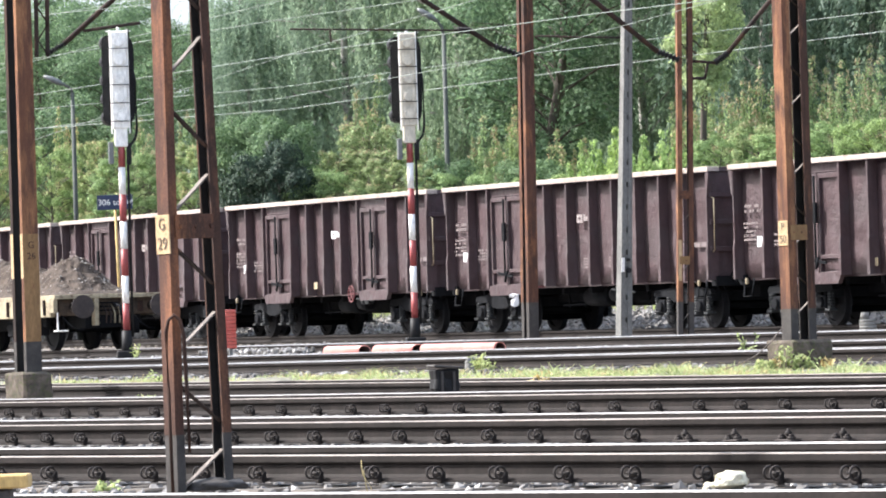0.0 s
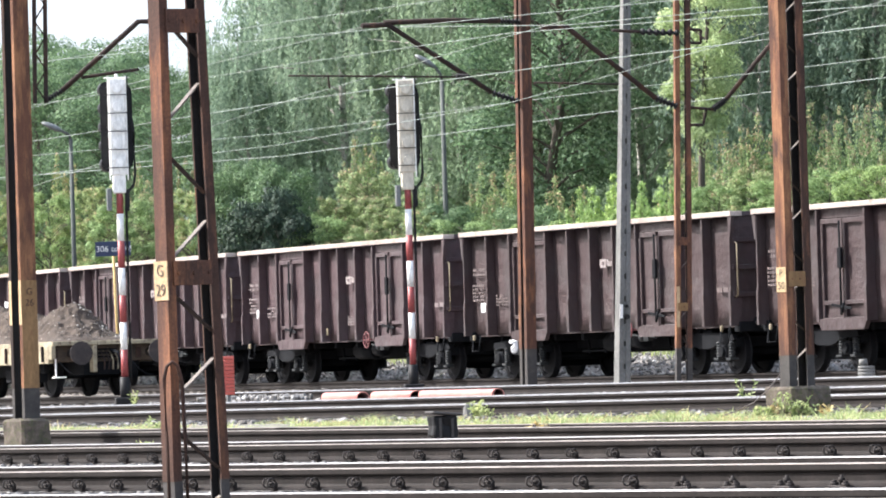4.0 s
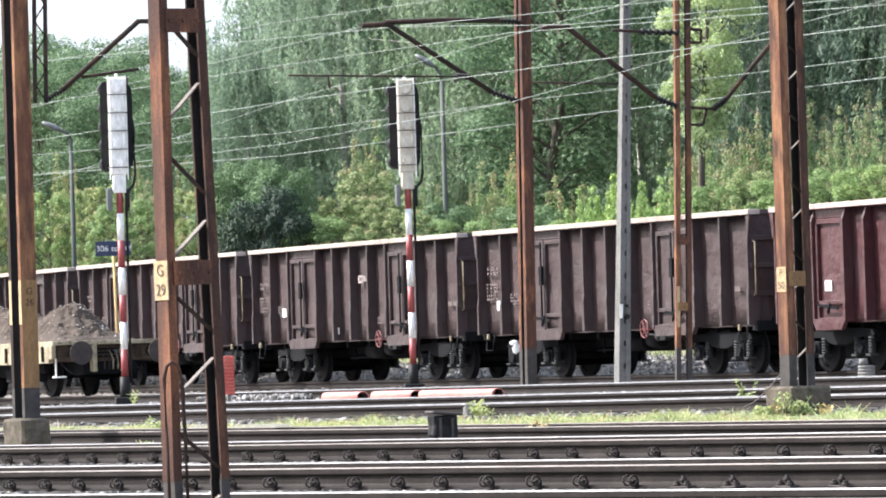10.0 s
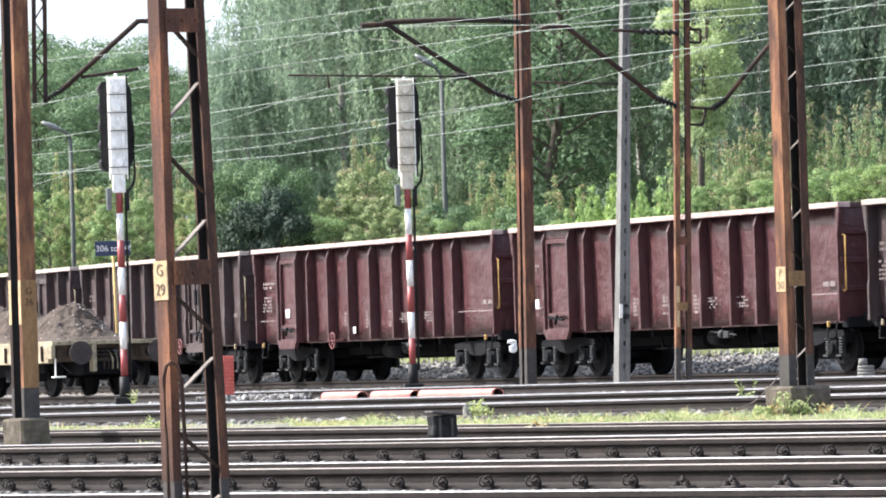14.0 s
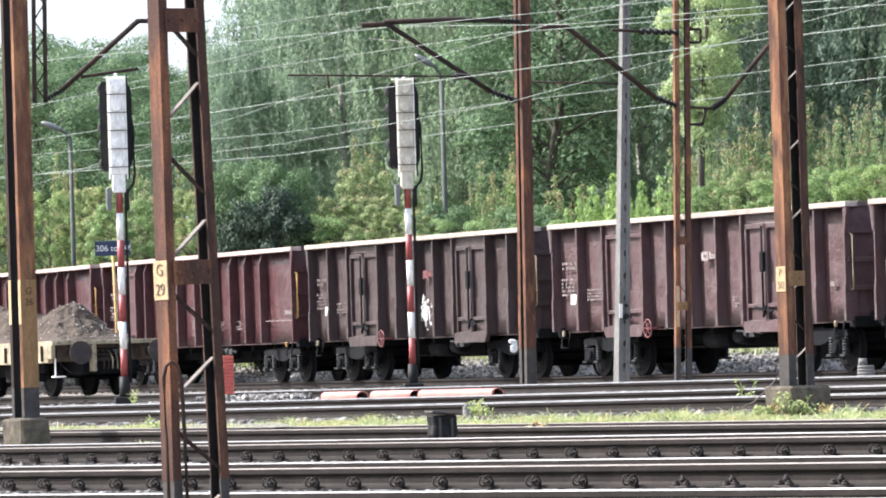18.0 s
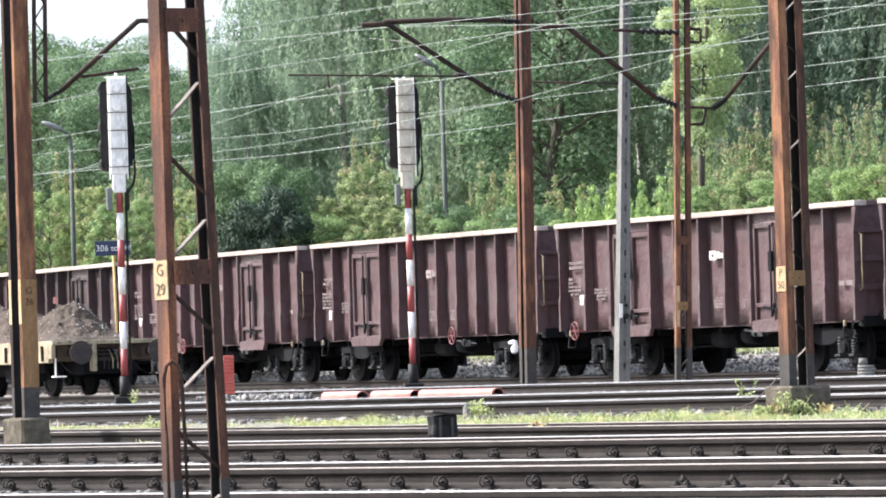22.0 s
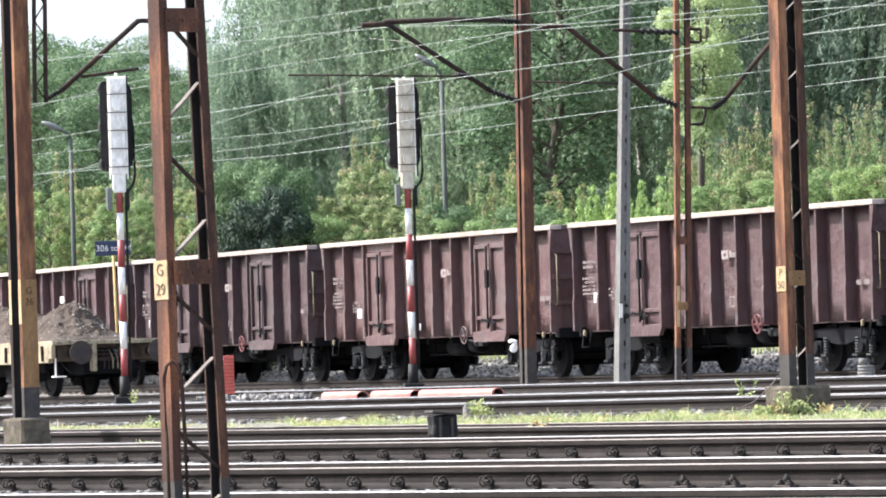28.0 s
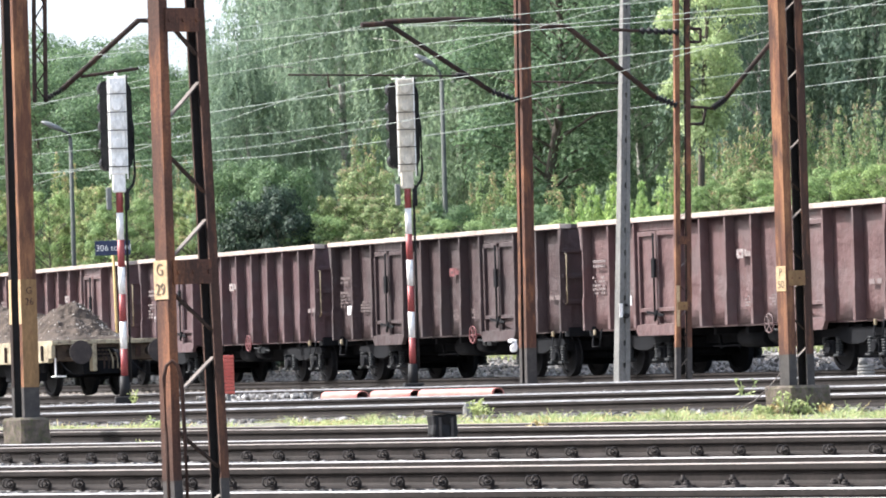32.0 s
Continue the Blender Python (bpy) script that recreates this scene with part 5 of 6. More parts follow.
drop = bracket("hanging lattice drop post with a catenary strut", [((-8.6, 115.06, 7.06), (-8.25, 115.22, 7.27))],
               [[(-8.25, 115.22, 7.27), (-6.57, 115.97, 8.79), (-6.2, 116.14, 8.79)], [(-7.82, 115.42, 7.56), (-6.6, 115.97, 7.73)]], 0.06)
for xx in (-8.81, -8.57):
    bm = bmesh.new()
    bar(bm, (xx - 0.02, 115.0, 7.0), (xx + 0.03, 115.0, 9.6), 0.09, 0.09)
    part("post", bm, RUST_DARK, drop)
for k in range(7):
    bm = bmesh.new()
    bar(bm, (-8.79 if k % 2 else -8.56, 114.97, 7.0 + k * 0.36), (-8.56 if k % 2 else -8.79, 114.97, 7.36 + k * 0.36), 0.03, 0.03)
    part("lacing_bar", bm, RUST_DARK, drop)
bracket("thin registration tube hung under the wires", [((0.35, 99.54, 6.42), (0.6, 99.65, 6.4))], [[(-2.79, 98.11, 6.45), (0.4, 99.56, 6.41)], [(-2.05, 98.45, 6.44), (-2.03, 98.45, 6.2)]], 0.03)
bracket("thin registration tube between mast and pole", [], [[(1.8, 98.0, 6.17), (3.45, 98.74, 6.13)]], 0.03)

# ---- wires ----
WIRES = [("steady", [(-12.65, 131.4, 8.54), (-3.25, 111.3, 8.36), (1.42, 101.3, 8.15)]),
         ("carrying", [(-11.94, 123.8, 7.14), (-3.09, 104.87, 7.05), (1.37, 95.34, 6.94), (8.1, 80.9, 6.3)]),
         ("contact", [(-11.97, 123.8, 6.29), (-3.11, 104.87, 6.32), (2.65, 92.54, 6.22), (8.09, 80.9, 6.04)]),
         ("carrying", [(-13.2, 136.4, 6.66), (-3.45, 115.57, 6.2), (1.46, 105.07, 6.18), (8.9, 89.17, 6.04)]),
         ("contact", [(-13.46, 139.0, 6.28), (-3.53, 117.7, 5.79), (2.84, 104.1, 5.83), (9.05, 90.82, 5.79)]),
         ("feeder", [(-9.37, 120.2, 5.63), (-3.2, 107.0, 5.57), (1.35, 97.29, 5.78), (5.92, 87.56, 6.4)]),
         ("steady", [(-9.0, 115.4, 5.19), (-3.05, 102.73, 6.2), (1.34, 93.39, 6.77), (3.44, 88.9, 7.0)]),
         ("carrying", [(-5.63, 110.3, 7.27), (-1.44, 101.37, 7.53), (2.3, 93.35, 6.92), (8.1, 80.9, 6.46)]),
         ("feeder", [(2.59, 92.74, 7.15), (6.62, 84.1, 6.83)])]
for what, pts in WIRES:
    a, b, c = Vector(pts[0]), Vector(pts[1]), Vector(pts[-1])
    far = [a + (a - b).normalized() * 60] + [Vector(p) for p in pts] + [c + (c - Vector(pts[-2])).normalized() * 60]
    bm = bmesh.new()
    pipe(bm, far, 0.006 if what != "contact" else 0.0075, 5)
    tagged(part("overhead_wire", bm, WIRE), "pale grey overhead wire above the tracks", "overhead wire", "overhead wires")


# ---- concrete pole and lamp posts ----
def concrete_pole():
    m = Matrix.Translation((3.26, 98.0, 0.45)) @ Matrix.Rotation(radians(2.3), 4, "Y") @ Matrix.Rotation(radians(24), 4, "Z")
    cp = thing("concrete_pole", m, "tall grey tapered concrete pole with round holes", "pole")
    bm = bmesh.new()
    w0, w1, hh = 0.12, 0.067, 8.4
    for sx in (-1, 1):
        lo = [(sx * w0, -0.11), (sx * w0 * 0.2, -0.11), (sx * w0 * 0.2, 0.11), (sx * w0, 0.11)]
        a = [bm.verts.new((p, q, 0)) for p, q in lo]
        b = [bm.verts.new((p * w1 / w0, q * 0.6, hh)) for p, q in lo]
        for i in range(4):
            bm.faces.new((a[i], a[(i + 1) % 4], b[(i + 1) % 4], b[i]))
        bm.faces.new(a)
        bm.faces.new(b)
    # rungs of concrete between the two legs leave the holes open
    z, step = 0.0, 0.42
    while z < hh:
        f = 1 + (w1 / w0 - 1) * z / hh
        box(bm, -w0 * 0.46 * f, w0 * 0.46 * f, -0.098 * f, 0.098 * f, z, z + step * 0.78, 0.008)
        z += step
    bmesh.ops.recalc_face_normals(bm, faces=bm.faces)
    part("shaft", bm, CONCRETE, cp)
    bm = bmesh.new()
    box(bm, -0.115, -0.05, -0.116, -0.104, 1.27, 1.53, 0.004)
    part("white_mark", bm, WHITE, cp, "white painted mark")
    bm = bmesh.new()
    tube(bm, (0.02, -0.09, 1.3), (0.02, -0.17, 1.3), 0.05, n=8)
    tube(bm, (0.02, -0.09, 1.5), (0.02, -0.15, 1.5), 0.03, n=6)
    part("bolt", bm, BLACK, cp)


concrete_pole()


LAMP_GREY = surface("dull_lamp_post", (0.05, 0.058, 0.052), (0.1, 0.11, 0.1), 4, 40, 0.8, 0, 0.2, (1, 1, 0.3))


def lamp_post(x, y, top, pts, label):
    z = ground_z(x, y)
    lp = thing("street_lamp", Matrix.Translation((x, y, z)), label, "street lamp", "lamps at the wood")
    bm = bmesh.new()
    tube(bm, (0, 0, -0.1), (0, 0, top - z), 0.085, 0.055, 10)
    part("pole", bm, LAMP_GREY, lp)
    bm = bmesh.new()
    pipe(bm, [(0, 0, top - z - 0.05)] + [(p[0] - x, p[1] - y, p[2] - z) for p in pts], 0.04, 8)
    part("arm", bm, LAMP_GREY, lp)
    a, b = Vector(pts[-2]) - Vector((x, y, z)), Vector(pts[-1]) - Vector((x, y, z))
    bm = bmesh.new()
    q = (b - a).to_track_quat("X", "Z").to_matrix().to_4x4()
    bmesh.ops.create_icosphere(bm, subdivisions=2, radius=1.0)
    for v in bm.verts:
        v.co = b + q.to_3x3() @ Vector((v.co.x * 0.36 + 0.1, v.co.y * 0.14, v.co.z * (0.1 if v.co.z > 0 else 0.07)))
    part("lamp_head", bm, GREY_METAL, lp, "grey lamp head", True)


lamp_post(-10.53, 150.0, 7.85, [(-10.56, 150.0, 7.95), (-10.64, 150.0, 8.02), (-10.95, 150.0, 8.16)], "grey street lamp with a drooping arm by the wood")
lamp_post(0.11, 140.0, 8.6, [(0.08, 140.0, 8.78), (-0.02, 140.0, 8.95), (-0.22, 140.0, 9.08)], "grey street lamp with a curved arm by the wood")


# ---- signals ----
def light_signal(x, y, z, head_label, coat):
    m = Matrix.Translation((x, y, z)) @ Matrix.Rotation(radians(6), 4, "Z")
    sg = thing("light_signal", m, head_label, "railway signal", "light signals")
    bm = bmesh.new()
    tube(bm, (0, 0, -0.1), (0, 0, 0.42), 0.11, 0.1, 12)
    box(bm, -0.2, 0.2, -0.2, 0.2, -0.2, 0.03, 0.02)
    part("base", bm, BLACK, sg, "black base")
    h = 0.42
    for k in range(7):
        bm = bmesh.new()
        tube(bm, (0, 0, h), (0, 0, h + 0.523), 0.067, 0.067, 14)
        part("mast_band", bm, RED if k % 2 == 0 else WHITE, sg, "red painted band" if k % 2 == 0 else "white painted band")
        h += 0.523
    # housing: a tall white box with round caps, clamped by dark straps
    bm = bmesh.new()
    box(bm, -0.16, 0.16, -0.13, 0.13, 4.3, 6.17, 0.02)
    box(bm, -0.125, 0.125, -0.1, 0.1, 3.95, 4.32, 0.02)
    part("housing", bm, coat, sg)
    for k in range(5):
        bm = bmesh.new()
        tube(bm, (0, -0.125, 4.53 + k * 0.36), (0, -0.19, 4.53 + k * 0.36), 0.1, 0.092, 18)
        part("lamp_cap", bm, coat, sg, "round cap")
    for z0 in (4.43, 4.78, 5.13, 5.48, 5.83):
        bm = bmesh.new()
        box(bm, -0.25, 0.22, -0.205, -0.19, z0, z0 + 0.016)
        part("strap", bm, BLACK, sg, "dark strap")
    for xx in (-0.17, 0.17, 0.2):
        bm = bmesh.new()
        tube(bm, (xx, -0.14, 4.2), (xx, -0.14, 6.2), 0.014, n=5)
        part("side_rod", bm, WHITE if xx < 0.19 else BLACK, sg)
    # dark background board with rounded ends, behind
    bm = bmesh.new()
    pts = []
    for k in range(9):
        u = math.pi * k / 8
        pts.append((0.31 * math.cos(u), 5.86 + 0.31 * math.sin(u)))
    for k in range(9):
        u = math.pi + math.pi * k / 8
        pts.append((0.31 * math.cos(u), 4.62 + 0.31 * math.sin(u)))
    a = [bm.verts.new((p - 0.01, 0.16, q)) for p, q in pts]
    b = [bm.verts.new((p - 0.01, 0.2, q)) for p, q in pts]
    bm.faces.new(a)
    bm.faces.new(b[::-1])
    for i in range(len(pts)):
        bm.faces.new((a[i], b[i], b[(i + 1) % len(pts)], a[(i + 1) % len(pts)]))
    bmesh.ops.recalc_face_normals(bm, faces=bm.faces)
    part("background_board", bm, BLACK, sg, "black rounded background board")
    for k in range(5):
        bm = bmesh.new()
        tube(bm, (-0.19, 0.2, 4.55 + k * 0.36), (-0.21, 0.5, 4.53 + k * 0.36), 0.13, 0.15, 14)
        part("lamp_hood", bm, BLACK, sg)
    bm = bmesh.new()
    pipe(bm, [(0.25, -0.02, 5.5), (0.3, -0.02, 5.2), (0.31, -0.02, 4.3), (0.28, -0.02, 4.12), (0.14, -0.02, 3.93), (0.12, -0.02, 3.8), (0.115, -0.02, 0.3)], 0.028)
    part("cable", bm, BLACK, sg, "black cable")
    bm = bmesh.new()
    box(bm, -0.25, -0.15, -0.1, 0.08, 3.62, 4.05, 0.015)
    part("junction_box", bm, GREY_METAL, sg, "pale grey junction box")
    bm = bmesh.new()
    box(bm, 0.1, 0.19, -0.08, 0.08, 3.6, 4.02, 0.015)
    part("junction_box", bm, BLACK, sg, "dark junction box")
    bm = bmesh.new()
    tube(bm, (0.0, -0.02, 6.17), (0.0, -0.02, 6.25), 0.03, n=6)
    box(bm, -0.24, 0.24, -0.1, 0.1, 6.17, 6.185)
    part("top_plate", bm, WHITE, sg)
    return sg


CREAM = surface("cream_paint", (0.5, 0.45, 0.36), (0.66, 0.61, 0.51), 3.0, 14, 0.5, 0, 0.05, (1, 1, 0.4), (0.33, 0.28, 0.2), (0.6, 0.75))
light_signal(-0.672, 106.0, 0.58, "cream light signal on a red and white mast, seen from behind", CREAM)
light_signal(-6.305, 103.0, 0.5, "white light signal on a red and white mast", WHITE).scale = (1.02, 1.02, 1.02)


# ---- sign ----
def load_sign():
    z = ground_z(-7.78, 124.0)
    sn = thing("track_sign", Matrix.Translation((-7.78, 124.0, z)), "dark blue sign with white lettering on a yellow post", "sign")
    bm = bmesh.new()
    tube(bm, (0.07, 0, -0.1), (0.0, 0, 3.98 - z), 0.032, n=8)
    part("post", bm, YELLOW, sn, "faded yellow post")
    bm = bmesh.new()
    box(bm, -0.42, 0.42, -0.06, -0.035, 3.82 - z, 4.17 - z, 0.008)
    bd = part("board", bm, NAVY, sn, "dark blue board")
    text_part("306 ton 0!", 0.2, WHITE, bd, Matrix.Translation((0.02, -0.064, 3.99 - z)) @ Matrix.Rotation(math.pi / 2, 4, "X"))["kind"] = "stuff"


load_sign()


# ---- works wagon with a heap of spoil ----
def works_wagon():
    o, t, n, g = line_frame(7)
    end = o + n * (GAUGE / 2) + t * -18.9
    end.z = LINES[7][2] + 0.02
    m = Matrix.LocRotScale(end, Euler((0, 0, -radians(66.0))), None)
    ww = thing("works_wagon", m, "low flat works wagon with pale yellow frame", "freight wagon")
    L = 12.5
    cream = surface("dirty_cream_paint", (0.2, 0.165, 0.11), (0.45, 0.385, 0.26), 3, 30, 0.8, 0, 0.3, (1, 1, 1), (0.1, 0.06, 0.04), (0.52, 0.64))
    sooty = surface("sooty_buffer", (0.018, 0.014, 0.013), (0.05, 0.036, 0.032), 6, 30, 0.7, 0, 0.3)
    grimy = surface("grimy_headstock", (0.03, 0.022, 0.016), (0.11, 0.075, 0.05), 5, 30, 0.85, 0, 0.4, (1, 1, 1), (0.2, 0.16, 0.11), (0.62, 0.7))
    bm = bmesh.new()
    box(bm, -L, 0, -1.35, 1.35, 1.07, 1.16, 0.01)
    part("deck", bm, cream, ww)
    bm = bmesh.new()
    box(bm, -0.32, -0.16, -1.28, 1.28, 0.72, 1.07, 0.015)
    part("headstock", bm, grimy, ww, "grimy brown headstock set back under the deck")
    for y in (-1.33, 1.33):
        bm = bmesh.new()
        box(bm, -0.2, 0.0, y - 0.05, y + 0.05, 0.78, 1.07, 0.015)
        part("corner_plate", bm, cream, ww)
    for y in (-1.32, 1.32):
        bm = bmesh.new()
        box(bm, -L, -0.2, y - 0.06, y + 0.06, 0.7, 1.07, 0.01)
        part("side_beam", bm, cream, ww)
    for y in (-0.42, 0.24):
        bm = bmesh.new()
        box(bm, -0.17, 0.03, y - 0.05, y + 0.05, 0.5, 1.07, 0.01)
        part("bracket", bm, cream, ww)
    for y in (-0.875, 0.875):
        bm = bmesh.new()
        tube(bm, (-0.18, y, 0.9), (0.4, y, 0.9), 0.1, 0.09, 12)
        tube(bm, (0.4, y, 0.9), (0.45, y, 0.9), 0.24, 0.25, 18)
        part("buffer", bm, sooty, ww, "dark rusty round buffer")
    bm = bmesh.new()
    pipe(bm, [(-0.18, 0.0, 0.95), (0.3, 0.0, 0.9), (0.36, 0.02, 0.6), (0.3, 0.0, 0.5)], 0.035)
    part("coupling", bm, UNDER, ww)
    for y in (-1.15, 0.45):
        bm = bmesh.new()
        pipe(bm, [(-0.18, y, 0.75), (0.22, y + 0.02, 0.55), (0.25, y + 0.2, 0.42), (0.25, y + 0.35, 0.42)], 0.012)
        part("hose", bm, UNDER, ww)
    # foot step below the corner, hook plate with dark slots, and hanging chains
    bm = bmesh.new()
    bar(bm, (-0.03, -1.28, 0.8), (-0.03, -1.28, 0.42), 0.025, 0.025)
    box(bm, -0.08, 0.14, -1.36, -1.1, 0.39, 0.42, 0.01)
    part("foot_step", bm, WHITE, ww, "white painted foot step")
    for z in (0.8, 0.88, 0.96):
        bm = bmesh.new()
        box(bm, -0.17, -0.12, -0.32, 0.14, z, z + 0.03)
        part("slot", bm, UNDER, ww)
    for y in (-0.22, -0.12, -0.03, 0.08):
        bm = bmesh.new()
        pipe(bm, [(-0.16, y, 0.95), (0.02, y + 0.02, 0.75), (0.1, y - 0.02, 0.55)], 0.016)
        part("chain", bm, cream if y > -0.1 else RUST_DARK, ww)
    for y in (-1.25, 0.62, 1.2):
        bm = bmesh.new()
        box(bm, -0.17, -0.13, y - 0.06, y + 0.06, 0.78, 1.0, 0.006)
        part("end_plate", bm, RUST_DARK, ww, "rusty plate")
    for x in np.linspace(-L + 0.4, -0.5, 16):
        bm = bmesh.new()
        box(bm, x - 0.03, x + 0.03, -1.43, -1.381, 0.74, 1.06, 0.004)
        part("stake_pocket", bm, RUST_DARK if int(x * 10) % 3 else cream, ww)
    bm = bmesh.new()
    box(bm, -L + 0.2, -0.2, -0.6, 0.6, 0.45, 1.0)
    part("underframe", bm, UNDER, ww)
    for x in (-1.7, -3.5, -9.5, -11.3):
        w = new("wheelset", WHEELSET)
        w.parent, w.location = ww, (x, 0, WHEEL_R)
        for y in (-1.02, 1.02):
            bm = bmesh.new()
            box(bm, x - 0.16, x + 0.16, y - 0.1, y + 0.1, 0.32, 0.62, 0.02)
            part("axle_box", bm, UNDER, ww)
    for y in (-1.02, 1.02):
        for x in (-2.6, -10.4):
            bm = bmesh.new()
            box(bm, x - 1.3, x + 1.3, y - 0.06, y + 0.06, 0.5, 0.75, 0.03)
            part("sideframe", bm, UNDER, ww)
    # the heap lies on the deck
    spoil = surface("spoil", (0.036, 0.026, 0.02), (0.09, 0.066, 0.05), 6, 50, 0.95, 0, 0.8, (1, 1, 1), (0.085, 0.07, 0.056), (0.62, 0.7))
    bm = bmesh.new()
    nx, ny = 150, 50
    grid = []
    for j in range(ny + 1):
        row = []
        for i in range(nx + 1):
            x, y = -L * i / nx, -1.28 + 2.56 * j / ny
            edge = max(0.0, min(1.0, (0.9 - abs(y + 0.38)) / 0.7)) * max(0.0, min(1.0, -x / 1.3))
            hgt = 0.56 + 0.16 * math.sin(x * 1.7 + 4.0) + 0.05 * math.sin(x * 3.1)
            z = 1.165 + edge ** 0.8 * hgt + (0.14 * noise.noise((x * 2.5, y * 2.5, 3)) + 0.09 * noise.noise((x * 7, y * 7, 5))) * min(1, edge * 3)
            row.append(bm.verts.new((x - 0.02, y, max(z, 1.163))))
        grid.append(row)
    for j in range(ny):
        for i in range(nx):
            bm.faces.new((grid[j][i], grid[j + 1][i], grid[j + 1][i + 1], grid[j][i + 1]))
    bmesh.ops.recalc_face_normals(bm, faces=bm.faces)
    hp = part("spoil_mound", bm, spoil)
    hp.matrix_basis = m
    tagged(hp, "heap of brown and grey spoil on the works wagon", "gravel heap")
    V, Fc = [], []
    rng = np.random.default_rng(8)
    for k in range(9000):
        x, y = -rng.uniform(0.1, L - 0.2), rng.uniform(-1.25, 0.55)
        i, j = int(-x / L * nx), int((y + 1.28) / 2.56 * ny)
        z = hp.data.vertices[j * (nx + 1) + i].co.z
        r = rng.uniform(0.008, 0.036)
        b = len(V)
        for d in ((1, 0, 0), (-1, 0, 0), (0, 1, 0), (0, -1, 0), (0, 0, 1), (0, 0, -1)):
            V.append((x + d[0] * r * rng.uniform(0.6, 1.3), y + d[1] * r * rng.uniform(0.6, 1.3), z + d[2] * r * rng.uniform(0.5, 1.0)))
        Fc += [(b, b + 2, b + 4), (b + 2, b + 1, b + 4), (b + 1, b + 3, b + 4), (b + 3, b, b + 4), (b + 2, b, b + 5), (b + 1, b + 2, b + 5), (b + 3, b + 1, b + 5), (b, b + 3, b + 5)]
    from_arrays("rubble", V, Fc, RUBBLE, hp, "broken stones and clods")["kind"] = "stuff"


def stones_material(name, dark, mid, pale, white):
    m, n, l, b = material(name)
    geo = n.new("ShaderNodeNewGeometry")
    col = ramp(n, l, geo.outputs["Random Per Island"], [(0.0, dark), (0.4, mid), (0.8, pale), (1.0, white)])
    fine = noise_node(n, l, 60, 4, 0.7)
    col = blend(n, l, 1.0, col, ramp(n, l, fine, [(0.3, (0.75, 0.75, 0.75)), (0.7, (1.15, 1.15, 1.15))]), "MULTIPLY")
    l.new(col, b.inputs["Base Color"])
    b.inputs["Roughness"].default_value = 0.9
    return m


STONES = stones_material("ballast_stones", (0.08, 0.073, 0.066), (0.15, 0.143, 0.135), (0.26, 0.25, 0.24), (0.46, 0.45, 0.43))
RUBBLE = stones_material("spoil_rubble", (0.04, 0.029, 0.022), (0.095, 0.072, 0.055), (0.17, 0.145, 0.12), (0.4, 0.38, 0.35))
works_wagon()


# ---- things on the ground ----
PIPE_RED = surface("red_plastic_pipe", (0.42, 0.14, 0.12), (0.58, 0.24, 0.2), 3, 40, 0.45, 0, 0.1, (1, 1, 1), (0.45, 0.3, 0.26), (0.6, 0.75))
# the pipe's red taken almost to black, for shade inside the bore
SHADED_BORE = surface("shaded_pipe_bore", (0.03, 0.012, 0.01), (0.06, 0.025, 0.02), 3, 30, 0.8)


def red_pipe(a, b, r, label, ribs=0, slant=0.16):
    a, b = Vector(a), Vector(b)
    pp = thing("plastic_pipe", Matrix.Translation(a), label, "pipe", "red pipes")
    d = b - a
    q = d.to_track_quat("Z", "Y").to_matrix()
    n, L = 20, d.length
    bm = bmesh.new()
    prof = [(r, 0), (r, L), (r * 0.86, L), (r * 0.86, 0)]
    if ribs:
        prof = [(r, 0)] + [(r * (0.93 if k % 2 else 1.0), L * (k + 0.5) / ribs) for k in range(ribs)] + [(r, L), (r * 0.86, L), (r * 0.86, 0)]
    # the near end is cut slantwise, so that the darkened bore shows
    rings = []
    for rr, z in prof:
        ring = [q @ Vector((rr * math.cos(2 * math.pi * i / n), rr * math.sin(2 * math.pi * i / n), 0)) for i in range(n)]
        rings.append([bm.verts.new(p + d.normalized() * (z - (slant * (1 - p.y / r) if z > L * 0.98 else 0))) for p in ring])
    k = len(rings)
    for j in range(k):
        p, s = rings[j], rings[(j + 1) % k]
        for i in range(n):
            f = bm.faces.new((p[i], p[(i + 1) % n], s[(i + 1) % n], s[i]))
            f.smooth, f.material_index = True, (1 if j == k - 2 else 0)
    bmesh.ops.recalc_face_normals(bm, faces=bm.faces)
    part("pipe_wall", bm, [PIPE_RED, SHADED_BORE], pp)
    return pp


# three lengths of red pipe lie along the sixth track
o6, t6, n6, g6 = line_frame(7)


def beside(s, off):
    p = o6 + t6 * s - n6 * off
    p.z = ground_z(p.x, p.y)
    return p


for s0, s1, off, ribs in ((-2.71, -0.85, 1.2, 0), (-0.46, 1.52, 1.2, 0), (1.65, 4.93, 1.2, 44)):
    r = 0.092
    a, b = beside(s0, off), beside(s1, off)
    red_pipe(a + Vector((0, 0, r)), b + Vector((0, 0, r)), r, "ribbed red plastic pipe lying by the track" if ribs else "smooth red plastic pipe lying by the track", ribs)


def marker_board():
    z = ground_z(-4.06, 98.0)
    mb = thing("marker_board", Matrix.Translation((-4.06, 98.0, z + 0.07)) @ Matrix.Rotation(radians(15), 4, "Z"), "slatted red and white marker board by the track", "marker board")
    bm = bmesh.new()
    box(bm, -0.03, 0.03, 0.03, 0.07, -0.15, 0.86)
    part("post", bm, GREY_METAL, mb)
    for k in range(11):
        bm = bmesh.new()
        box(bm, -0.1, 0.1, -0.02, 0.03, 0.55 - 0.42 + k * 0.066, 0.55 - 0.42 + k * 0.066 + 0.06, 0.008)
        part("slat", bm, MARK_RED, mb)


MARK_RED = surface("bright_red_board", (0.45, 0.075, 0.055), (0.55, 0.12, 0.09), 3, 40, 0.5)
marker_board()

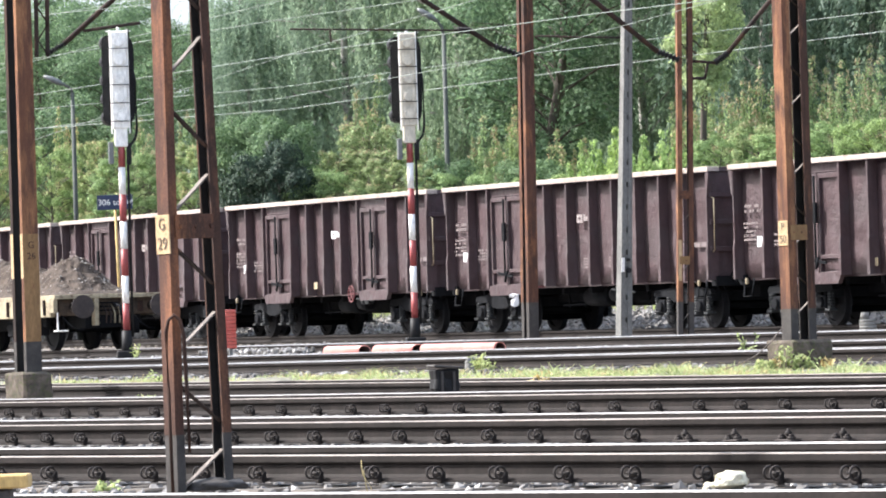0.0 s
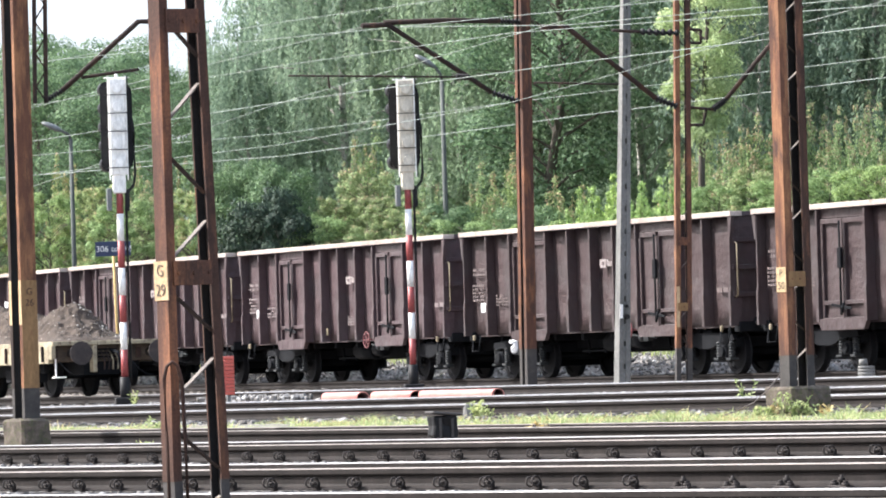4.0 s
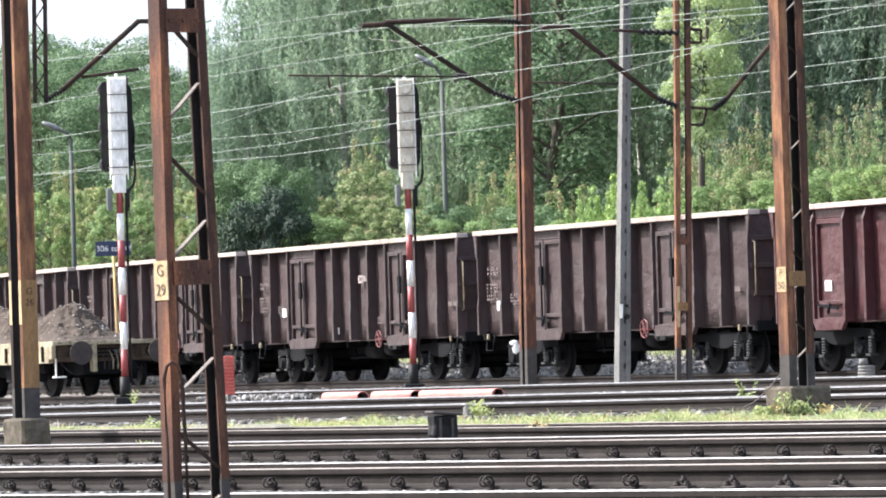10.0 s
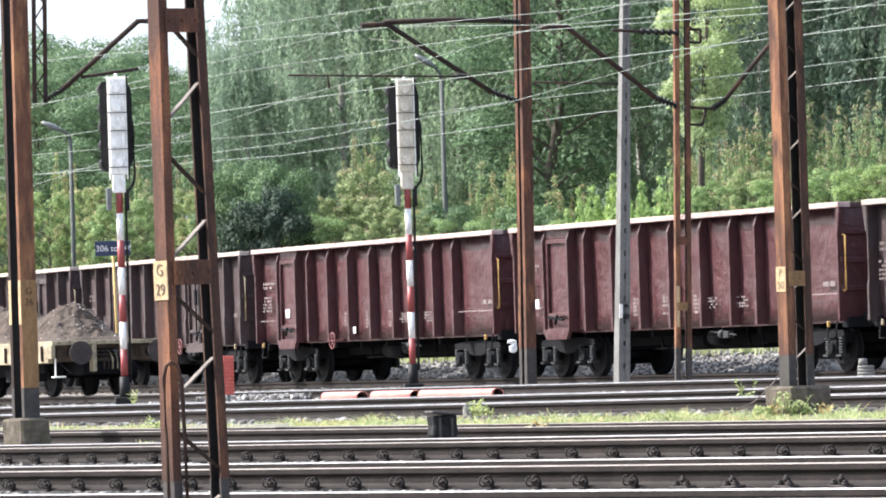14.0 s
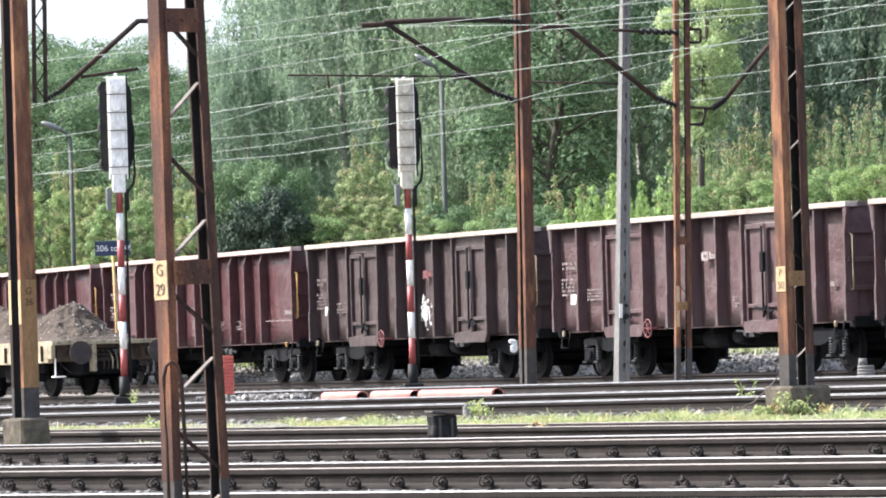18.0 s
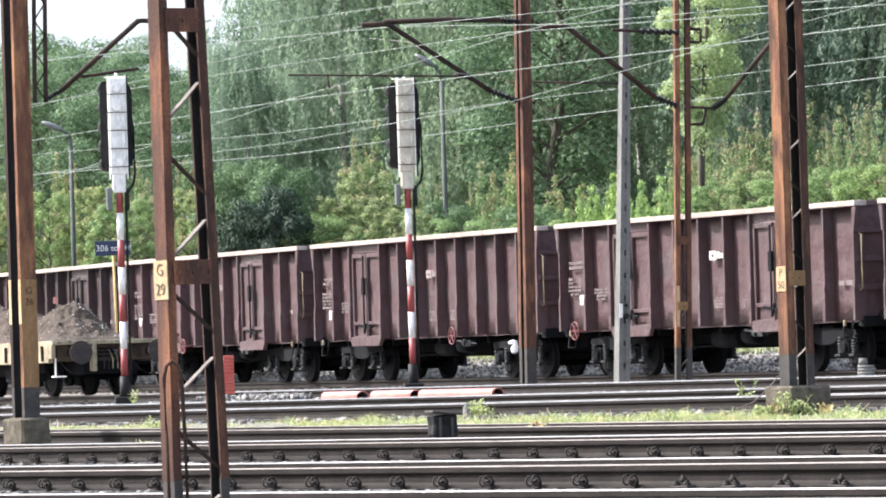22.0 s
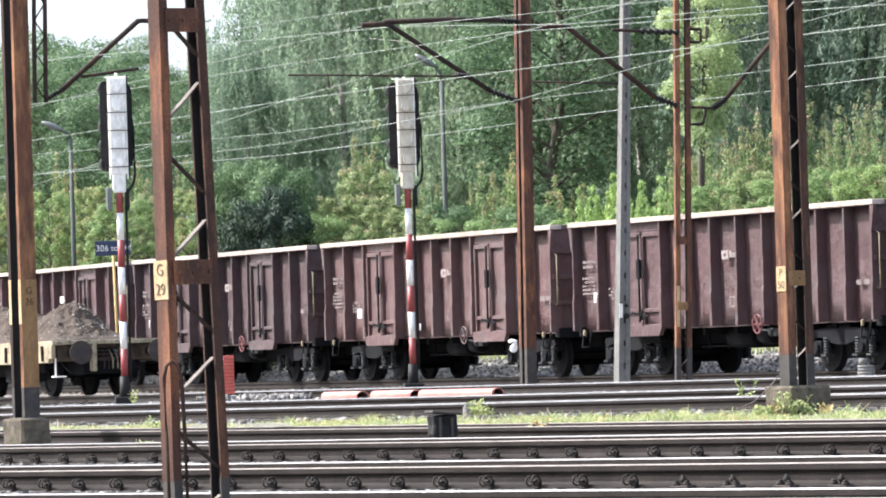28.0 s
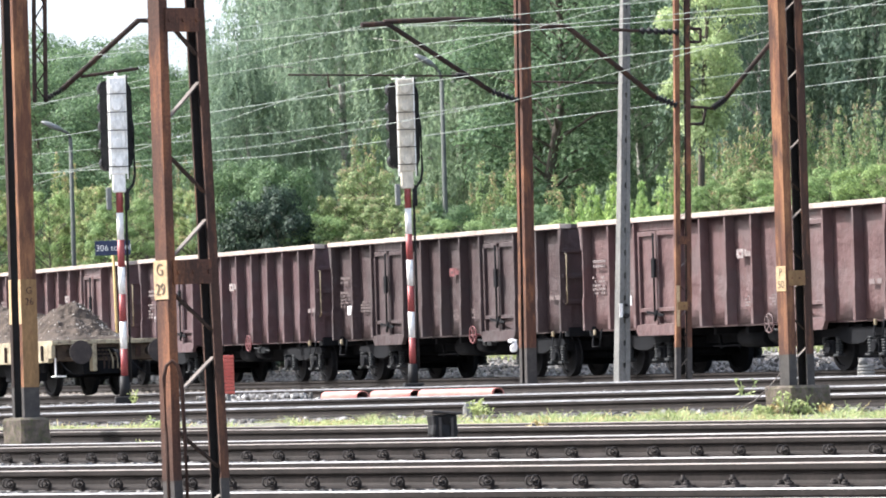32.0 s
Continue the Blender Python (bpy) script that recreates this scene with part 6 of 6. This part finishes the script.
# a white plastic bag caught on the mast, blown about by the wind
BAG = surface("white_plastic", (0.7, 0.7, 0.7), (0.82, 0.82, 0.82), 6, 40, 0.4)
bag = thing("plastic_bag", Matrix.Translation((1.36, 100.7, 1.38)), "torn white plastic bag caught on a rusty mast", "plastic bag")
for nm, sx, sz, tilt in (("bag_body", 0.1, 0.13, 0.0), ("bag_corner", 0.055, 0.09, 55.0)):
    bm = bmesh.new()
    bmesh.ops.create_icosphere(bm, subdivisions=3, radius=1.0)
    for v in bm.verts:
        f = 1 + 0.55 * noise.noise(v.co * 2.6 + Vector((tilt, 0, 0)))
        taper = 0.06 + 0.94 * (0.5 - 0.5 * v.co.z) ** 0.8
        v.co = Vector((v.co.x * sx * f * taper, v.co.y * 0.045 * f, v.co.z * sz * (0.8 + 0.2 * f) - sz))
    p = part(nm, bm, BAG, bag)
    p.rotation_euler = (0, radians(tilt), 0)


def cable_box():
    z = ground_z(-0.055, 49.6)
    cb = thing("cable_box", Matrix.Translation((-0.055, 49.6, z)) @ Matrix.Rotation(radians(20), 4, "Z"), "small black trackside cable box with a tilted lid", "cable box")
    bm = bmesh.new()
    box(bm, -0.12, 0.12, -0.1, 0.1, -0.1, 0.375 - z, 0.012)
    bmesh.ops.subdivide_edges(bm, edges=list(bm.edges), cuts=4, use_grid_fill=True)
    for v in bm.verts:
        if v.co.z < 0.12:
            v.co.x *= 0.82 + 0.12 * noise.noise(v.co * 14)
        v.co += Vector((noise.noise(v.co * 11), noise.noise(v.co * 11 + Vector((5, 0, 0))), 0.4 * noise.noise(v.co * 9))) * 0.022
    part("body", bm, BLACK, cb)
    bm = bmesh.new()
    box(bm, -0.15, 0.15, -0.12, 0.12, 0.385 - z, 0.412 - z, 0.008, m=Matrix.Translation((-0.02, 0, 0)) @ Matrix.Rotation(radians(5), 4, "Y"))
    part("lid", bm, TAR, cb, "warped dark lid")
    for x in (-0.06, 0.06):
        bm = bmesh.new()
        box(bm, x - 0.012, x + 0.012, -0.112, -0.1, -0.02, 0.36 - z)
        part("rib", bm, TAR, cb)


cable_box()


def rock(name, x, y, sx, sy, sz, mat, label, category, lift=0.0, seed=0.0):
    bm = bmesh.new()
    bmesh.ops.create_icosphere(bm, subdivisions=3, radius=1.0)
    for v in bm.verts:
        f = 1 + 0.28 * noise.noise(v.co * 1.6 + Vector((seed, 0, 0))) + 0.1 * noise.noise(v.co * 5 + Vector((seed, 2, 0)))
        v.co = Vector((v.co.x * sx * f, v.co.y * sy * f, v.co.z * sz * f))
    ob = part(name, bm, mat)
    ob.location = (x, y, ground_z(x, y) + sz * 0.7 + lift)
    return tagged(ob, label, category)


rock("marker_stone", 0.26, 68.0, 0.075, 0.07, 0.12, CONCRETE, "pale worn concrete marker stone in the grass", "stone", seed=3.0)
TRASH = surface("cream_plastic", (0.62, 0.55, 0.36), (0.8, 0.76, 0.6), 9, 60, 0.45)
rock("litter_bag", 1.33, 25.2, 0.085, 0.06, 0.045, TRASH, "crumpled cream plastic bag against the rail", "litter", 0.045, 6.0)
rock("litter_bag", 1.23, 25.25, 0.035, 0.04, 0.03, TRASH, "small crumpled scrap of cream plastic", "litter", 0.02, 9.0)


def coil():
    z = ground_z(7.34, 92.0)
    cl = thing("cable_drum", Matrix.Translation((7.34, 92.0, z)), "short grey ribbed drum standing beside the track", "drum")
    for k in range(6):
        bm = bmesh.new()
        tube(bm, (0, 0, k * 0.055), (0, 0, k * 0.055 + 0.05), 0.165 - 0.003 * k, 0.16 - 0.003 * k, 18)
        part("ring", bm, CONCRETE, cl)
    bm = bmesh.new()
    tube(bm, (-0.05, 0, 0.328), (-0.05, 0, 0.45), 0.085, 0.07, 14)
    part("cap", bm, CONCRETE, cl)


coil()


def bench():
    z = ground_z(-1.7, 20.0)
    bn = thing("plank_trestle", Matrix.Translation((-1.73, 20.0, z)), "weathered yellow plank on a dark trestle", "trestle")
    bm = bmesh.new()
    box(bm, -0.6, 0.12, -0.1, 0.1, 0.2 - z, 0.252 - z, 0.006)
    part("plank", bm, YELLOW, bn)
    for x in (-0.45, -0.02):
        bm = bmesh.new()
        box(bm, x - 0.07, x + 0.07, -0.08, 0.08, -0.1, 0.198 - z, 0.008)
        part("leg", bm, TAR, bn)


bench()


# ---- stones, grass and weeds ----
def scatter_stones():
    rng = np.random.default_rng(4)
    g = (1 + 5 ** 0.5) / 2
    ico = np.array([(-1, g, 0), (1, g, 0), (-1, -g, 0), (1, -g, 0), (0, -1, g), (0, 1, g), (0, -1, -g), (0, 1, -g), (g, 0, -1), (g, 0, 1), (-g, 0, -1), (-g, 0, 1)], float)
    ico /= np.linalg.norm(ico[0])
    tri = np.array([(0, 11, 5), (0, 5, 1), (0, 1, 7), (0, 7, 10), (0, 10, 11), (1, 5, 9), (5, 11, 4), (11, 10, 2), (10, 7, 6), (7, 1, 8), (3, 9, 4), (3, 4, 2), (3, 2, 6), (3, 6, 8), (3, 8, 9), (4, 9, 5), (2, 4, 11), (6, 2, 10), (8, 6, 7), (9, 8, 1)])
    n = 31000
    y = np.concatenate([rng.uniform(22, 60, 17000), rng.uniform(60, 128, 14000)])
    x = rng.uniform(-1, 1, n) * (y * 0.09 + 0.8)
    z, d7, ds = ground_at(x, y)
    keep = np.ones(n, bool)
    keep &= ~((ds[4] > 2.0) & (ds[5] < -1.7))
    for d in ds:
        for s in (-GAUGE / 2, GAUGE / 2):
            keep &= np.abs(d - s) > 0.13
    keep &= ~((d7 > 8))
    x, y, z = x[keep], y[keep], z[keep]
    # more of them on the bank behind the main track
    m = 13000
    s = rng.uniform(-45, 30, m)
    off = rng.uniform(1.8, 6.6, m)
    a = MAIN_PHI + MAIN_K * s
    bx = MAIN_X + (np.sin(a) - math.sin(MAIN_PHI)) / MAIN_K + off * np.sin(a)
    by = MAIN_D + (np.cos(a) - math.cos(MAIN_PHI)) / MAIN_K + off * np.cos(a)
    # a low spill of pale stones by the eighth track
    o, t, nn, _ = line_frame(7)
    s, off = rng.uniform(-9.8, -5.6, 900), rng.uniform(0.25, 1.0, 900)
    sx, sy = o.x + t.x * s - nn.x * off, o.y + t.y * s - nn.y * off
    x, y = np.concatenate([x, bx, sx]), np.concatenate([y, by, sy])
    z = ground_at(x, y)[0]
    z[-900:] += rng.uniform(0.0, 0.09, 900)
    n = len(x)
    r = rng.uniform(0.016, 0.042, n) * np.where(y > 60, 1.3, 1.0) * np.where(np.arange(n) >= n - 900, 1.25, 1.0)
    q = rng.normal(0, 1, (n, 3, 3))
    q, _ = np.linalg.qr(q)
    v = ico[None] * rng.uniform(0.65, 1.25, (n, 12, 1)) * r[:, None, None] * rng.uniform(0.7, 1.2, (n, 1, 3))
    v = np.einsum("nij,nkj->nki", q, v)
    v += np.stack([x, y, z + r * 0.35], 1)[:, None]
    f = tri[None] + (np.arange(n) * 12)[:, None, None]
    ob = from_arrays("ballast_stones", v.reshape(-1, 3).tolist(), f.reshape(-1, 3).tolist(), STONES)
    tagged(ob, "loose grey and brown ballast stones between the tracks", "ballast", kind="stuff")


scatter_stones()


def blades(name, xy, height, mat, label, category, seed, lean=0.45, width=0.006):
    rng = np.random.default_rng(seed)
    x, y = xy
    n = len(x)
    z = ground_at(x, y)[0] - 0.02
    h = np.asarray(height) * rng.uniform(0.35, 1.15, n)
    u = rng.uniform(0, 2 * np.pi, n)
    d = np.stack([np.cos(u), np.sin(u), np.zeros(n)], 1)
    l = np.stack([rng.normal(0, lean, n), rng.normal(0, lean, n), np.ones(n)], 1)
    p = np.stack([x, y, z], 1)
    w = (width * rng.uniform(0.7, 1.6, n))[:, None]
    bend = np.stack([rng.normal(0, 0.25, n), rng.normal(0, 0.25, n), -np.abs(rng.normal(0, 0.12, n))], 1) * h[:, None]
    mid = p + l * (h * 0.55)[:, None]
    tip = p + l * h[:, None] + bend
    v = np.stack([p - d * w, p + d * w, mid + d * w * 0.8, mid - d * w * 0.8, tip], 1).reshape(-1, 3)
    b = np.arange(n)[:, None] * 5
    quads = (b + np.array([[0, 1, 2, 3]])).tolist()
    tris = (b + np.array([[3, 2, 4]])).tolist()
    ob = from_arrays(name, v.tolist(), quads + tris, mat)
    return tagged(ob, label, category, kind="stuff")


GRASS = leafy("grass_blades", (0.2, 0.26, 0.09), (0.43, 0.49, 0.23), 0.44, (0.52, 0.46, 0.26))
DRY = leafy("dry_grass_blades", (0.28, 0.22, 0.1), (0.5, 0.42, 0.22), 0.3)
rng = np.random.default_rng(12)
gy = rng.uniform(52, 78, 130000)
gx = rng.uniform(-1, 1, 130000) * (gy * 0.088 + 0.6)
_, _, gd = ground_at(gx, gy)
clump = np.array([noise.noise((float(a) * 1.1, float(b) * 0.5, 7.0)) for a, b in zip(gx, gy)])
tuft = np.array([noise.noise((float(a) * 3.5, float(b) * 1.3, 2.0)) for a, b in zip(gx, gy)])
on = (tuft > -0.28) & (gd[4] > 1.75) & (gd[5] < -1.45) & (clump > 0.08 - 0.34 * np.clip((gx + 3) / 4, 0, 1) + 0.3 * rng.random(130000))
gx, gy, clump, tuft = gx[on], gy[on], clump[on], tuft[on]
tall = 0.065 + 0.15 * np.clip(tuft + 0.05, 0, 1)
dry = rng.random(len(gx)) < np.where(clump > 0.2, 0.35, 0.1)
blades("grass_strip", (gx[~dry], gy[~dry]), tall[~dry], GRASS, "fresh green grass strip between the tracks", "grass", 1, 0.85, 0.007)
blades("dry_grass", (gx[dry], gy[dry]), tall[dry] * 1.1, DRY, "dry yellow grass among the green", "grass", 2, 0.9, 0.006)
s = rng.uniform(-45, 32, 14000)
off = rng.uniform(4.4, 10.5, 14000)
a = MAIN_PHI + MAIN_K * s
bx = MAIN_X + (np.sin(a) - math.sin(MAIN_PHI)) / MAIN_K + off * np.sin(a)
by = MAIN_D + (np.cos(a) - math.cos(MAIN_PHI)) / MAIN_K + off * np.cos(a)
blades("bank_grass", (bx, by), 0.45, GRASS, "tall grass on the bank behind the main track", "grass", 3, 0.3, 0.014)


def weed(x, y, h, n, seed, label, mat):
    """A tuft: thin stems with small leaves."""
    rng = random.Random(seed)
    wd = thing("weed", Matrix.Translation((x, y, ground_z(x, y) - 0.01)), label, "weed", "weeds")
    bm = bmesh.new()
    for _ in range(n):
        b = Vector((rng.gauss(0, 0.03), rng.gauss(0, 0.03), 0))
        t = b + Vector((rng.gauss(0, 0.22) * h, rng.gauss(0, 0.22) * h, h * rng.uniform(0.5, 1.05)))
        bar(bm, b, t, 0.006, 0.006)
        for k in range(9):
            c = b.lerp(t, rng.uniform(0.25, 1.0))
            d = Vector((rng.gauss(0, 1), rng.gauss(0, 1), rng.gauss(0.4, 0.6))).normalized() * (0.05 + 0.1 * h) * rng.uniform(0.5, 1)
            e = d.orthogonal().normalized() * 0.013
            vs = [bm.verts.new(p) for p in (c, c + d * 0.5 + e, c + d, c + d * 0.5 - e)]
            bm.faces.new(vs)
    part("leaves", bm, mat, wd)


for x, y, h, n, mat in ((3.76, 66.4, 0.34, 9, GRASS), (0.36, 67.6, 0.26, 12, GRASS), (0.5, 67.9, 0.2, 8, GRASS), (3.55, 58.6, 0.13, 10, GRASS), (4.2, 58.55, 0.13, 7, DRY), (3.74, 58.68, 0.3, 6, GRASS), (3.88, 58.6, 0.24, 8, GRASS), (4.02, 58.58, 0.16, 8, GRASS), (3.62, 58.7, 0.16, 6, DRY), (3.45, 58.9, 0.14, 10, GRASS),
                        (-6.1, 102.2, 0.42, 5, GRASS), (-1.98, 29.5, 0.12, 6, GRASS), (0.95, 53.0, 0.22, 9, DRY), (0.8, 52.8, 0.18, 7, DRY), (0.12, 53.3, 0.14, 8, DRY), (-3.1, 53.6, 0.16, 5, GRASS), (1.6, 53.2, 0.12, 5, DRY),
                        (-4.6, 64.0, 0.2, 8, GRASS), (-3.7, 66.0, 0.25, 8, GRASS)):
    weed(x, y, h, n, int(x * 100), "small tuft of weeds between the tracks" if mat is GRASS else "dry stalks between the tracks", mat)
bm = bmesh.new()
pipe(bm, [(0, 0, 0), (-0.02, 0, 0.11), (-0.03, 0.01, 0.18)], 0.0025)
pipe(bm, [(0, 0, 0), (0.006, 0, 0.09), (-0.035, 0, 0.16), (-0.04, 0, 0.23)], 0.002)
st = part("dry_stalk", bm, DRY)
st.location = (-0.42, 26.4, ground_z(-0.42, 26.4))
tagged(st, "thin dry stalk in the ballast", "weed")


# ---- motion ----
def motions():
    for wg, c, length in WAGONS:
        walk(wg, [(float(t), wagon_pose(c, length, float(t))) for t in np.arange(0, 32.1, 2.0)])
        # the wheels roll while the wagon is within 60 m, and stand ready before and after
        near = [k / 10 for k in range(0, 321) if -60 < c + length / 2 - travelled(k / 10) < 45]
        times = sorted({0.0, 32.0, *near})
        for bogie in wg.children:
            if not bogie.name.startswith("bogie"):
                continue
            for w in bogie.children:
                if w.name.startswith("wheelset"):
                    x = w.location.x
                    lo, hi = (travelled(near[0]), travelled(near[-1])) if near else (0, 0)
                    walk(w, [(t, pose(x, 0, WHEEL_R, 0, -math.degrees(min(max(travelled(t), lo), hi) / WHEEL_R), 0)) for t in times])
    # the bag swings and turns in the wind
    walk(bag, [(t / 2, Matrix.Translation((1.36, 100.7, 1.38)) @ Euler((radians(8 * math.sin(t * 1.7)), radians(12 + 16 * math.sin(t * 0.9 + 1)), radians(35 * math.sin(t * 0.55)))).to_matrix().to_4x4()) for t in range(0, 65)])


motions()
